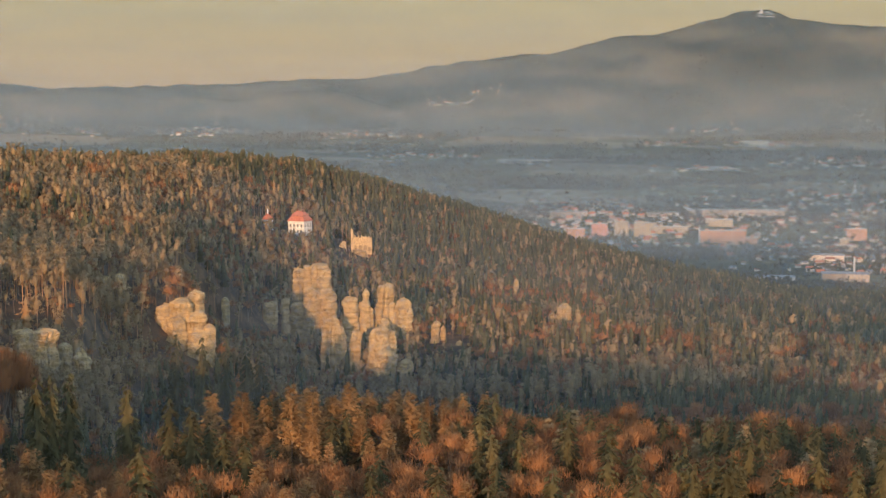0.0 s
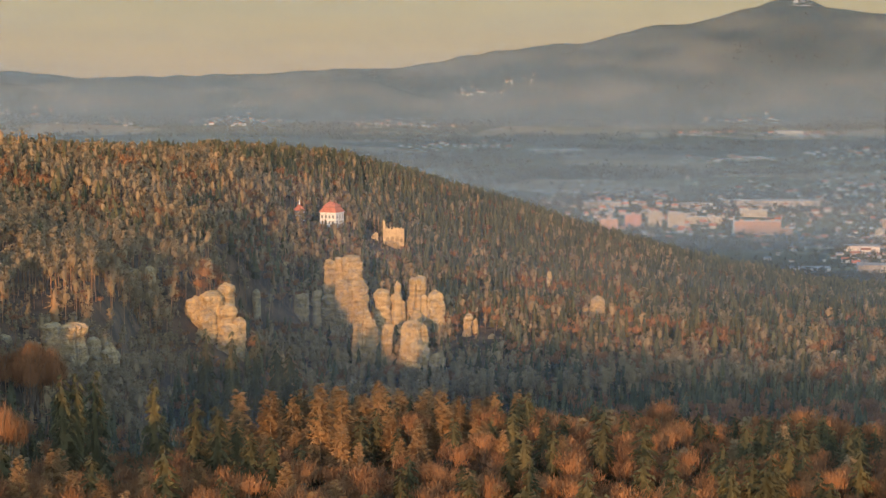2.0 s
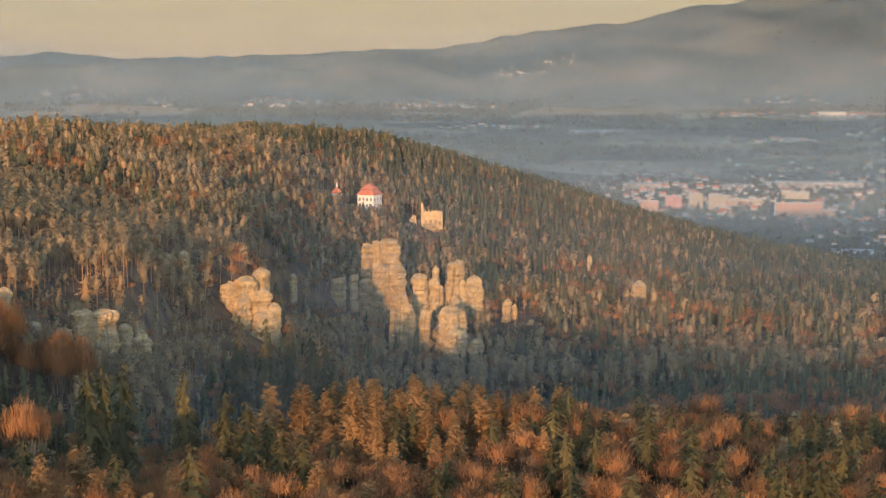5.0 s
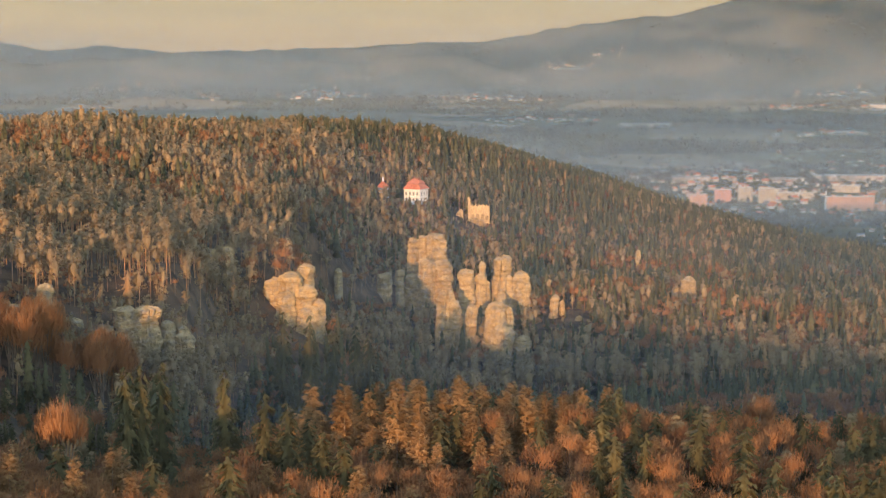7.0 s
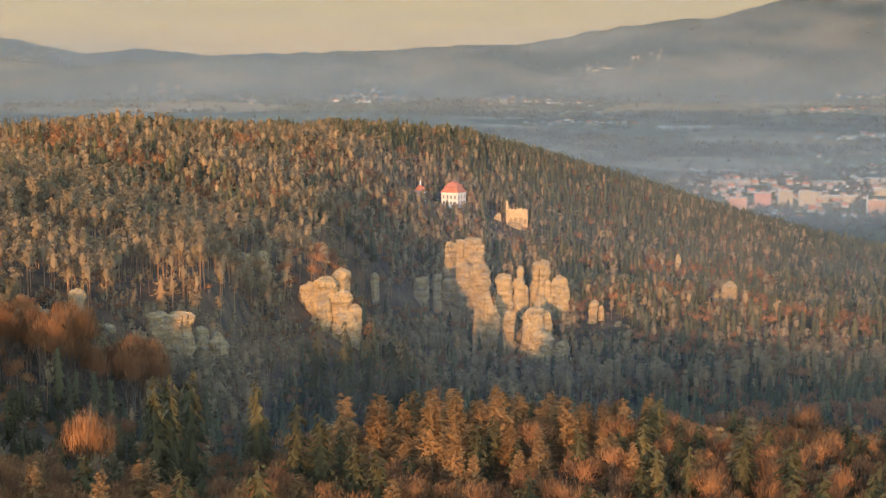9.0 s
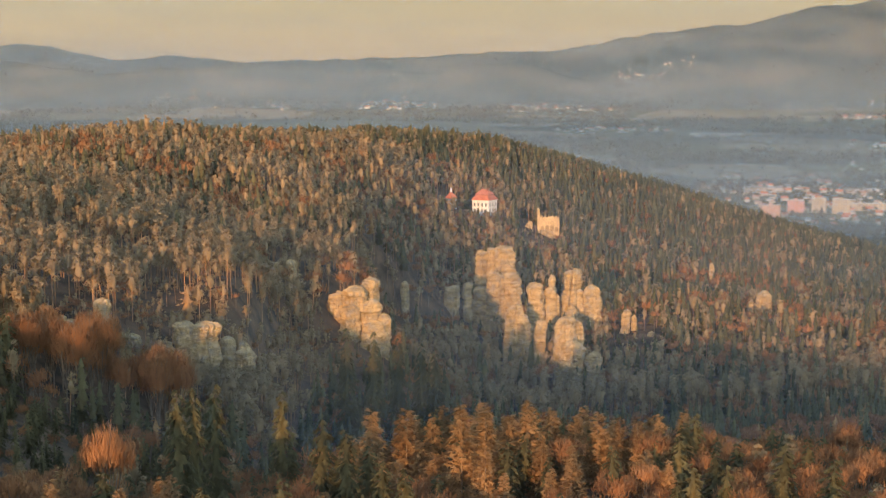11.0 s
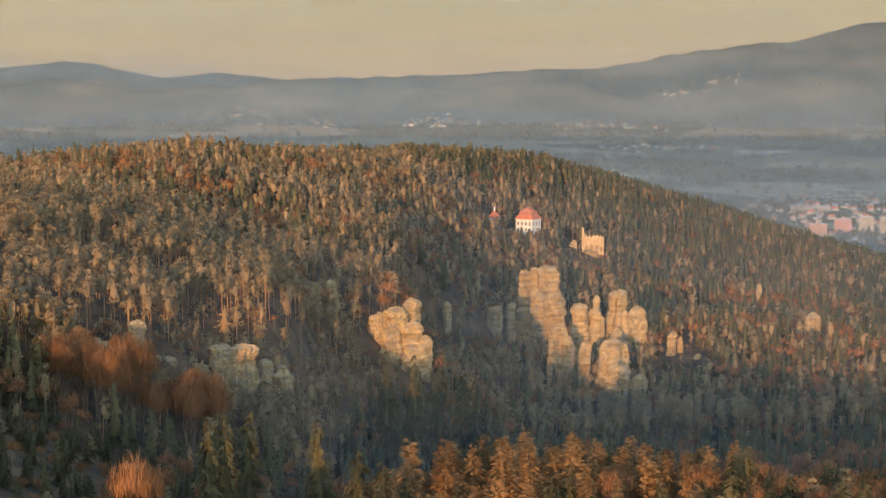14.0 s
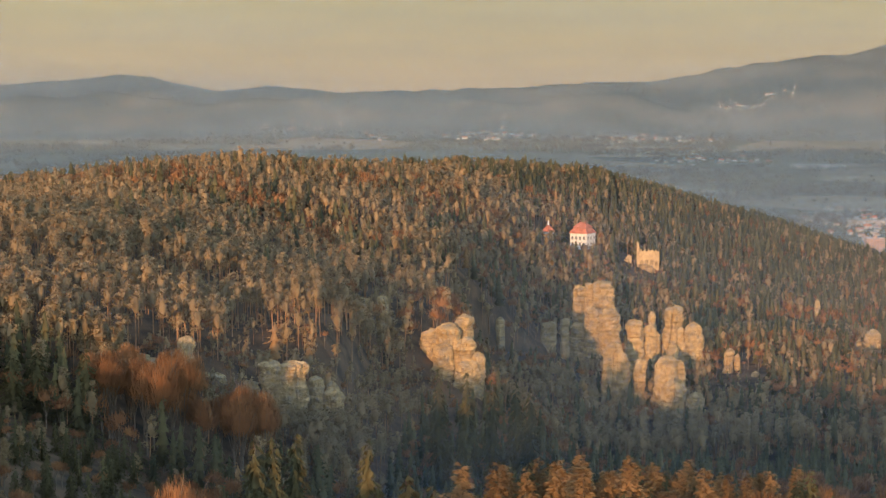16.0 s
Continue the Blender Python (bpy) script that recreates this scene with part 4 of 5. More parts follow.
def beech(n, rng):
    """Leafless crown: limbs fanning from a fork, and fine twigs that stream outward and up in one soft dome."""
    H, near = rng.uniform(13.5, 16), n > 300
    tr = [tube([(0, 0, -1.5), (0.1, 0.1, 3.0), (0, 0.1, 6.5)], (0.30, 0.22, 0.14), 5 if near else 3)]
    fork = np.array([0, 0.1, H * 0.30])
    lobes = 9 if near else 4
    turn = 2.4 * np.arange(lobes) + rng.normal(0, 0.4, lobes)
    out = 2.7 * np.sqrt((np.arange(lobes) + 0.3) / lobes)
    c = np.column_stack([np.cos(turn) * out, np.sin(turn) * out, H - 3.4 - 0.35 * out + rng.normal(0, 0.6, lobes)])
    rad = rng.uniform(1.7, 2.5, lobes)
    for q in c:
        b = np.array([0, 0.1, rng.uniform(3.0, 5.5)])
        tr.append(tube([b, b * 0.5 + q * 0.5 + [0, 0, -0.5], q + [0, 0, 0.6]], (0.13, 0.08, 0.03), 4 if near else 3))
        if n > 1000:
            for _ in range(4):
                e = q + rng.normal(0, 1.1, 3) + [0, 0, 1.2]
                tr.append(tube([b * 0.35 + q * 0.65, (q + e) * 0.5 + [0, 0, -0.2], e], (0.06, 0.045, 0.02), 3))
    m = {True: 3600 if n > 1000 else 750, False: 230 if n > 100 else 90}[near]
    k = rng.integers(0, lobes, m)
    u = rng.normal(size=(m, 3))
    u[:, 2] = np.abs(u[:, 2]) * 0.9 - 0.25
    u /= np.linalg.norm(u, axis=1)[:, None]
    tip = c[k] + u * (rad[k] * rng.random(m) ** 0.4)[:, None] * [1, 1, 1.15]
    way = tip - fork
    way /= np.linalg.norm(way, axis=1)[:, None]
    way = way + np.array([0, 0, 0.25]) + rng.normal(0, 0.33, (m, 3))
    way /= np.linalg.norm(way, axis=1)[:, None]
    ln = rng.uniform(0.6, 1.5, m) * (1.0 if near else 1.3)
    wd = (0.115 if n > 1000 else (0.17 if near else (0.34 if n > 100 else 0.5))) * rng.uniform(0.6, 1.4, m)
    side = np.cross(way, rng.normal(size=(m, 3)))
    side /= np.linalg.norm(side, axis=1)[:, None] + 1e-6
    root = tip - way * ln[:, None]
    v = np.stack([root + side * wd[:, None] * 0.5, root - side * wd[:, None] * 0.5, tip], 1).reshape(-1, 3)
    twigs = (v, np.arange(3 * m).reshape(m, 3))
    if near:
        return join(tr), twigs
    return join(tr), join([clumps(c[:2] * [0.4, 0.4, 1] - [0, 0, 1.2], rad[:2] * 0.6, rng, 0.8, 0.3), twigs])


KINDS = {
    "spruce": (spruce, M_BARK, M_SPRUCE, "dark green spruce with drooping tiers of boughs"),
    "larch": (larch, M_PALE_BARK, M_LARCH, "golden orange autumn larch with a slender pointed crown"),
    "pine": (pine, M_PINE_BARK, M_PINE, "tall pine with an open olive green crown"),
    "beech": (beech, M_BARK, M_BEECH, "leafless russet beech with a broad crown of fine twigs"),
}


def view_covers(x, y, margin=14):
    return (y > 175) & (np.abs(x) < 0.356 * y + margin)


def scattered(x0, x1, y0, y1, step, rng):
    xs, ys = np.meshgrid(np.arange(x0, x1, step), np.arange(y0, y1, step))
    x = xs.ravel() + rng.uniform(-0.46, 0.46, xs.size) * step
    y = ys.ravel() + rng.uniform(-0.46, 0.46, xs.size) * step
    keep = view_covers(x, y)
    return x[keep], y[keep]


def free_of_rocks(x, y, hgt):
    """Trees keep off the rocks, stay low on the slope before their open faces, and leave the sunlit ones their sun."""
    ok, ground = np.ones(len(x), bool), height(x, y)
    room, near_by, sunny = np.full(len(x), 99.0), np.zeros(len(x), bool), np.zeros(len(x), bool)
    rise, shift = math.tan(radians(SUN_ELEV)) / math.cos(radians(SUN_LEFT)), math.tan(radians(SUN_LEFT))
    for rx, ry, w, foot, top in ROCKS:
        dx, dy = np.abs(x - rx * (y / ry)), ry - y
        ok &= ~((np.hypot(x - rx, y - ry) < w * 0.5 + 1.2))
        ahead = (dy > -1) & (dy < 150) & (dx < w * 0.5 + 2.6)
        near_by |= ahead & (dy < 60)
        bury = 16.0 if rx < -60 and 600 < ry < 655 else (5.0 if ry < 570 else 4.5)      # the stand hides the lower part of the rocks behind it
        room = np.where(ahead, np.minimum(room, foot + bury + (EYE - foot) * dy / ry - ground), room)
        if ry > 645 and rx > -60:
            sx = np.abs(x - (rx - shift * dy))
            lit = (dy > 0) & (dy < 110) & (sx < w * 0.5 + 1.5)
            sunny |= lit & (dy < 60)
            room = np.where(lit, np.minimum(room, np.maximum(foot + 3.0 + rise * dy - ground, 4.0)), room)
    return ok, np.where(near_by, np.maximum(np.minimum(room / hgt, 1.0), np.where(sunny, 0.30, 0.48)), np.maximum(np.minimum(room / hgt, 1.0), 0.55))


def in_sight(x, y, top):
    """False for trees sunk behind nearer ground, as seen from high over the near slope."""
    ang, far = np.radians(np.arange(-24, 24.1, 0.25)), np.arange(160, 1710, 10.0)
    A, R = np.meshgrid(ang, far, indexing="ij")
    up = (height(R * np.sin(A), R * np.cos(A)) + 8 - EYE) / R
    line = np.maximum.accumulate(up, axis=1)
    i = np.clip(np.round((np.degrees(np.arctan2(x, y)) + 24) / 0.25).astype(int), 0, len(ang) - 1)
    j = np.clip(((np.hypot(x, y) - 185) / 10).astype(int), 0, len(far) - 1)
    return (top + 1.5 - EYE) / np.hypot(x, y) > line[i, j]


def patch(x, y, s, k):
    return ripple(x, y, s, k)


# trees whose place shows plainly: kind, x, y, top
MARKED = [
    ("larch", -17.3, 345, 189), ("larch", -11.3, 350, 188), ("larch", -5.3, 372, 184), ("larch", -1.4, 335, 192), ("larch", 2.8, 340, 190),
    ("larch", 7.2, 352, 186.5), ("larch", 10.5, 348, 190), ("larch", 15.2, 362, 185.5), ("larch", 23.2, 353, 187), ("larch", 31.3, 365, 183),
    ("spruce", -24.7, 330, 190.5), ("spruce", -20.5, 328, 189), ("spruce", -26.7, 290, 190), ("spruce", 36.4, 340, 185.4), ("spruce", 42, 335, 184),
    ("spruce", 37, 325, 184), ("spruce", -51.9, 345, 192.5), ("spruce", -49.8, 350, 192), ("spruce", -47.5, 360, 190.7), ("spruce", -38.1, 385, 184.3),
    ("spruce", -38.2, 546, 171.8), ("spruce", -30.5, 550, 170.5), ("spruce", -22.9, 548, 168.5), ("spruce", -16.4, 552, 166.4), ("spruce", -12.1, 545, 166.3),
    ("spruce", -121.2, 445, 193), ("spruce", -125.5, 440, 191.8), ("spruce", -111.6, 450, 191), ("beech", -58.2, 319, 193), ("spruce", 26.9, 240, 194),
    ("spruce", -40.1, 300, 186), ("spruce", 60.1, 300, 185.7), ("spruce", 86.6, 340, 182),
    # these pines are added to throw shade on the cliff towers behind
    ("pine", -114, 474, 191.5), ("pine", -109, 476, 189), ("pine", -119, 478, 187),
    ("beech", -110, 463, 187), ("beech", -105, 465, 188.5), ("beech", -99, 462, 188), ("beech", -93, 466, 185), ("beech", -79, 468, 181), ("beech", -74, 470, 180)]


def plant_near():
    """The near wood, tree by tree."""
    made, count = {}, dict.fromkeys(KINDS, 0)
    for kind, (fn, bark, leaf, label) in KINDS.items():
        made[kind] = []
        for k in range(6):
            rng = np.random.default_rng(100 + 7 * k + len(kind))
            tr, cr = fn(1500, rng)
            th = [mesh_from("trunk", *tr, [bark], smooth=True), mesh_from("crown", *cr, [leaf], normals=crown_normals(cr[0], cr[1], 0, 17.0))]
            made[kind].append(th)
    rest = {k: [] for k in KINDS}

    def place(kind, x, y, s, wide=1.0):
        z = ground_z(x, y)
        if count[kind] >= 300:
            rest[kind].append((x, y, z, s))
            return
        fn, bark, leaf, label = KINDS[kind]
        trunk_mesh, crown_mesh = made[kind][int(RNG.integers(0, 6))]
        th = new(kind + "_tree")
        th.matrix_basis = pose(x, y, z, 0, 0, float(RNG.uniform(0, 360))) @ Matrix.Diagonal((s * wide, s * wide, s, 1))
        tagged(th, label, "tree", group=kind + " trees in the near wood")
        for nm, me in (("trunk", trunk_mesh), ("crown", crown_mesh)):
            o = new(nm, me)
            o.parent = th
        count[kind] += 1

    full = {"spruce": 18.0, "larch": 18.0, "pine": 17.3, "beech": 15.5}
    mx, my = np.array([m[1] for m in MARKED]), np.array([m[2] for m in MARKED])
    for kind, x, y, top in MARKED:
        s = (top - ground_z(x, y)) / full[kind]
        place(kind, x, y, s, min(1.25 / max(s, 0.6), 1.3))
    # the close beeches on the edge before the shaded cliffs
    rng = np.random.default_rng(12)
    for k in range(26):
        x, y = float(rng.uniform(-114, -91) if k < 19 else rng.uniform(-88, -77)), float(rng.uniform(452, 474))
        top = float(np.interp(x, [-136, -122, -112, -92, -86, -72], [188, 188.5, 190.5, 190, 183, 179]) - rng.uniform(0, 1.6))
        s = (top - ground_z(x, y)) / 15.5
        if s > 0.4 and np.min(np.hypot(mx - x, my - y)) > 2.5:
            place("beech", x, y, s, min(1.2, 1.1 / s))
    x, y = scattered(-190, 190, 178, 440, 5.5, np.random.default_rng(3))
    for a, b in zip(x, y):
        if np.min(np.hypot(mx - a, (my - b) * 0.8)) < 4.5:
            continue
        u, w = patch(a, b, 70, 1.0), RNG.random()
        if b < 325:
            kind = "beech" if w < 0.82 + 0.15 * u else ("larch" if w < 0.90 else "spruce")
        elif b < 385 and -22 < a < 45:
            kind = "larch" if w < 0.55 else ("spruce" if w < 0.75 else "beech")
        else:
            kind = "spruce" if w < (0.28 if a > 20 else 0.55) + 0.25 * u else ("beech" if w < 0.88 else "pine")
        if a > 45 and kind == "larch":
            kind = "pine" if w < 0.7 else "beech"
        if a > 30 and b > 260 and RNG.random() < 0.12:
            kind = "spruce"
        s = RNG.uniform(0.62, 0.9) if kind != "beech" else RNG.uniform(0.62, 0.95)
        if a < -80 and b > 320:
            s *= 0.55 if a < -112 and b > 350 else 0.88
        if kind == "beech" and a > 40 and b > 385:
            s *= 1.3
        if a < -74 and b > 250:
            s *= 0.62
        elif kind in ("spruce", "pine") and a < -22 and b > 322:
            s *= 0.72
        if kind == "spruce" and b < 325:
            s *= 1.12
        place(kind, float(a), float(b), float(s), float(RNG.uniform(1.0, 1.3) * (1.15 if kind == "beech" else 1.0)))
    return rest


def crown_normals(v, f, bare, tall, leaf=0.5):
    """Outward from the stem and up, mixed with each leaf's own tilt; the first bare points belong to the stem."""
    n = v * np.array([1.0, 1.0, 0.0]) + np.column_stack([np.zeros(len(v)), np.zeros(len(v)), 0.32 * (v[:, 2] - 0.55 * tall)])
    n[:, 2] += 0.25
    n /= np.linalg.norm(n, axis=1)[:, None] + 1e-6
    own = np.cross(v[f[:, 1]] - v[f[:, 0]], v[f[:, 2]] - v[f[:, 0]])
    own *= np.sign((own * n[f[:, 0]]).sum(1) + 1e-9)[:, None]
    own /= np.linalg.norm(own, axis=1)[:, None] + 1e-9
    each = np.zeros_like(v)
    for c in range(3):
        np.add.at(each, f[:, c], own)
    each /= np.linalg.norm(each, axis=1)[:, None] + 1e-9
    n = n + leaf * each
    n[:bare, 2] = 0
    return n / (np.linalg.norm(n, axis=1)[:, None] + 1e-6)


def wood(kind, places, n, zone, seed, variants=8):
    """Many trees of one kind in one piece: places of x, y, z, scale."""
    if not len(places):
        return
    fn, bark, leaf, label = KINDS[kind]
    rng = np.random.default_rng(seed)
    places = np.asarray(places, float)
    pick = rng.integers(0, variants, len(places))
    V, F, MI, TONE, NRM, off = [], [], [], [], [], 0
    for k in range(variants):
        (tv, tf), (cv, cf) = fn(n, np.random.default_rng(seed * 31 + k))
        v = np.concatenate([tv, cv])
        f = np.concatenate([tf, cf + len(tv)])
        mi = np.concatenate([np.zeros(len(tf)), np.ones(len(cf))])
        nn = crown_normals(v, f, len(tv), 17.0)
        P = places[pick == k]
        if not len(P):
            continue
        a = rng.uniform(0, 2 * math.pi, len(P))
        c, s = np.cos(a), np.sin(a)
        wide = rng.uniform(0.85, 1.2, len(P))
        X = (v[None, :, 0] * c[:, None] - v[None, :, 1] * s[:, None]) * (P[:, 3] * wide)[:, None] + P[:, :1]
        Y = (v[None, :, 0] * s[:, None] + v[None, :, 1] * c[:, None]) * (P[:, 3] * wide)[:, None] + P[:, 1:2]
        Z = v[None, :, 2] * P[:, 3:4] + P[:, 2:3]
        V.append(np.stack([X, Y, Z], -1).reshape(-1, 3))
        F.append((f[None] + (np.arange(len(P)) * len(v))[:, None, None] + off).reshape(-1, 3))
        MI.append(np.tile(mi, len(P)))
        NX, NY = nn[None, :, 0] * c[:, None] - nn[None, :, 1] * s[:, None], nn[None, :, 0] * s[:, None] + nn[None, :, 1] * c[:, None]
        NRM.append(np.stack([NX, NY, np.broadcast_to(nn[None, :, 2], NX.shape)], -1).reshape(-1, 3))
        TONE.append(np.repeat(rng.random(len(P)), len(v)))
        off += len(P) * len(v)
    me = mesh_from(kind + "_wood", np.concatenate(V), np.concatenate(F), [bark, leaf], np.concatenate(MI), normals=np.concatenate(NRM))
    me.attributes.new("tone", "FLOAT", "POINT").data.foreach_set("value", np.concatenate(TONE).astype(np.float32))
    tagged(new(kind + "_wood", me), zone, "trees", kind="stuff")


def plant_far():
    rest = plant_near()
    for kind, P in rest.items():
        wood(kind, P, 330, "close-grown " + kind + " trees filling the near wood", 5)
    groups = {}
    for x0, x1, y0, y1, step, n, tag in ((-290, 290, 440, 720, 5.0, 130, "mid"), (-620, 620, 720, 1700, 5.1, 52, "far")):
        rng = np.random.default_rng(int(y0))
        x, y = scattered(x0, x1, y0, y1, step, rng)
        z = height(x, y)
        s = rng.uniform(0.66, 1.04, len(x))
        if tag == "far":
            s *= rng.uniform(0.80, 1.02, len(x)) * np.where(y > 950, 1.14, 1.0)
        ok, cut = free_of_rocks(x, y, s * 17)
        ok &= ~((y < 478) & (y > 448) & (x < -74) & (x > -116))
        ok &= (z > 30) & ((cut > 0.1) | (cut < 0))
        s = np.where(cut > 0, s * cut, s)
        s = np.where((x > -66) & (x < -34) & (y > 668) & (y < 705), np.maximum(s, 0.8), s)      # the wood on the back of the bluff
        s = np.where((x > -152) & (x < -114) & (y > 480) & (y < 524), np.maximum(s, 1.02), s)      # the tall pines that shade the hollow
        if tag == "mid":
            s = np.where((y < 650) & (x > -55), s * np.where((y < 560) & (x > 55), 0.85, 0.68), s)
        ok &= in_sight(x, y, z + 17 * s)
        x, y, z, s = x[ok], y[ok], z[ok], s[ok]
        u, w = patch(x, y, 120, 2.0) + 0.35 * patch(x, y, 45, 4.0), rng.random(len(x))
        kind = np.where(w < 0.70 - 0.55 * u, "pine", np.where(w < 0.84 - 0.45 * u, "spruce", "beech"))
        if tag == "mid":
            kind = np.where((y < 640) & (w < 0.20), "beech", np.where((y < 640) & ((w < 0.72) | (x > -50)), "spruce", np.where(y < 640, "pine", kind)))
            kind = np.where((y < 580) & (x > 45) & (w < 0.8), "beech", kind)
            kind = np.where((y > 478) & (x < -50) & (w < 0.88), "pine", kind)
        kind = np.where((x > 12) & (y > 880) & (kind == "pine") & (rng.random(len(x)) < 0.32), "spruce", kind)      # darker spruces on the far shoulder
        mixed_side, ww = (x > 55) & (y > 690) & (kind == "pine"), rng.random(len(x))      # mixed wood down the far side
        kind = np.where(mixed_side & (ww < 0.30), "spruce", np.where(mixed_side & (ww < 0.50), "beech", kind))
        skyline = (y > 1150) & (w > 0.5) & (w < 0.85)
        kind = np.where(skyline, "spruce", kind)
        kind = np.where((rng.random(len(x)) < 0.015), "larch", kind)
        for k in KINDS:
            sel = kind == k
            groups.setdefault((k, tag, n), []).append(np.column_stack([x, y, z, s])[sel])
    for (k, tag, n), P in groups.items():
        names = {"mid": "woods on the valley floor", "far": "forest covering the long hill"}
        wood(k, np.concatenate(P), n, KINDS[k][3].split(" with")[0] + " " + names[tag], 17)
    # pines close before the house on the ridge
    rng = np.random.default_rng(21)
    x, y = rng.uniform(-9, 10, 16), rng.uniform(1076, 1089, 16)
    z = height(x, y)
    wood("pine", np.column_stack([x, y, z, np.clip((159.0 - rng.uniform(0, 3.0, 16) - z) / 16.8, 0.2, 1.1)]), 130, "pines before the house on the ridge", 29)
    # young trees on the steep ground below the stand and beside the bluff
    rng = np.random.default_rng(33)
    x, y = np.concatenate([rng.uniform(-114, -56, 520), rng.uniform(-68, -46, 170)]), np.concatenate([rng.uniform(488, 560, 520), rng.uniform(598, 652, 170)])
    ok, cut = free_of_rocks(x, y, np.full(len(x), 6.0))
    x, y = x[ok & (cut > 0.6)], y[ok & (cut > 0.6)]
    size, half = rng.uniform(0.30, 0.46, len(x)), np.arange(len(x)) % 3 == 0
    young = np.column_stack([x, y, height(x, y) - 1.5, size])
    wood("pine", young[~half], 52, "young pines on the steep ground under the cliffs", 41)
    wood("beech", young[half], 52, "leafless young beeches on the steep ground under the cliffs", 43)
    # unseen trees added behind and beside the eye, to cast shade into the valley
    rng = np.random.default_rng(8)
    x, y = rng.uniform(-330, -60, 3600), rng.uniform(60, 430, 3600)
    keep = ~view_covers(x, y, 12) & (np.hypot(x, y) > 60)
    x, y = x[keep], y[keep]
    wood("pine", np.column_stack([x, y, height(x, y), rng.uniform(0.6, 0.9, len(x)) * np.where(y < 230, 0.8, np.where(y > 340, 0.45, 0.7))]), 52, "pines on the shoulder beside the valley", 23)


plant_far()


# ---- the town and villages on the plain ----
def block(x, y, w, d, h, turn, material, label, storeys):
    """A slab block of flats with a row of windows on each storey, a parapet and a lift house."""
    z = ground_z(x, y)
    b = thing("apartment_block", x, y, z, turn, label, "apartment block", "blocks of flats in the town")
    part("wall", box(bmesh.new(), -w / 2, w / 2, -d / 2, d / 2, -4, h), material, b)
    bm = box(bmesh.new(), -w / 2 - 0.2, w / 2 + 0.2, -d / 2 - 0.2, d / 2 + 0.2, h, h + 0.7)
    roof = part("roof", bm, M_STONE, b, "flat roof with a pale parapet")
    for k in range(max(1, int(w / 22))):
        cx = -w / 2 + (k + 0.5) * w / max(1, int(w / 22))
        part("lift_house", box(bmesh.new(), cx - 2.2, cx + 2.2, -2.5, 2.5, h + 0.704, h + 3.2), material, roof)
    step = h / storeys
    n = max(3, int(w / 3.6))
    for s in range(storeys):
        bm = bmesh.new()
        z0 = s * step + 0.9
        for k in range(n):
            cx = -w / 2 + (k + 0.5) * w / n
            box(bm, cx - 0.95, cx + 0.95, -d / 2 - 0.06, -d / 2 + 0.3, z0, z0 + 1.5)
        for k in range(3):
            cy = -d / 2 + (k + 0.5) * d / 3
            box(bm, -w / 2 - 0.06, -w / 2 + 0.3, cy - 0.8, cy + 0.8, z0, z0 + 1.5)
        part("window_row", bm, M_GLASS, b, "row of dark windows")
    return b


block(443, 2722, 28, 12, 20, 8, M_PANEL_PINK, "salmon concrete block of flats at the town edge", 6)
block(493, 2782, 26, 12, 20, -6, M_PANEL_RED, "brick red concrete block of flats", 7)
block(529, 2782, 22, 12, 23, -4, M_PANEL_PALE, "cream concrete tower block of flats", 8)
block(562, 2772, 27, 12, 22.5, -6, M_PANEL_PALE, "broad cream concrete block of flats", 8)
block(615, 2802, 60, 12, 11, -8, M_PANEL_PALE, "long low cream row of flats", 4)
block(675, 2692, 74, 13, 22, -4, M_PANEL_PINK, "long salmon concrete block of flats behind a chimney", 7)
block(723, 2692, 18, 12, 10, -4, M_PANEL_PINK, "low salmon wing of a block of flats", 3)
block(714, 2872, 45, 12, 10.5, -10, M_PANEL_PALE, "low cream block of flats behind the town", 4)
block(901, 2712, 31, 12, 18, -12, M_PANEL_PINK, "salmon block of flats with roof masts", 6)
block(861, 2652, 13, 11, 9, -12, M_PANEL_PALE, "small cream block of flats", 3)
block(585, 2850, 30, 12, 9, 5, M_PANEL_PALE, "low cream terrace of flats", 3)
block(832, 2560, 26, 12, 8, -15, M_PANEL_PALE, "low pale terrace of flats", 3)


def hall(x, y, w, d, h, turn, material, label):
    """A long low hall: shallow gabled roof, a row of gates."""
    z = ground_z(x, y)
    b = thing("industrial_hall", x, y, z, turn, label, "hall", "halls round the town")
    part("wall", box(bmesh.new(), -w / 2, w / 2, -d / 2, d / 2, -4, h), material, b)
    bm = bmesh.new()
    a, c = w / 2 + 0.5, d / 2 + 0.5
    v = [bm.verts.new(p) for p in ((-a, -c, h + 0.004), (a, -c, h + 0.004), (a, c, h + 0.004), (-a, c, h + 0.004), (-a, 0, h + 2.2), (a, 0, h + 2.2))]
    for q in ((0, 1, 5, 4), (2, 3, 4, 5), (1, 2, 5), (3, 0, 4), (3, 2, 1, 0)):
        bm.faces.new([v[i] for i in q])
    part("roof", bm, M_METAL, b, "shallow grey sheet roof")
    for k in range(max(2, int(w / 14))):
        cx = -w / 2 + (k + 0.5) * w / max(2, int(w / 14))
        part("gate", box(bmesh.new(), cx - 2, cx + 2, -d / 2 - 0.08, -d / 2 + 0.2, 0, min(4.2, h - 1)), M_GLASS, b)


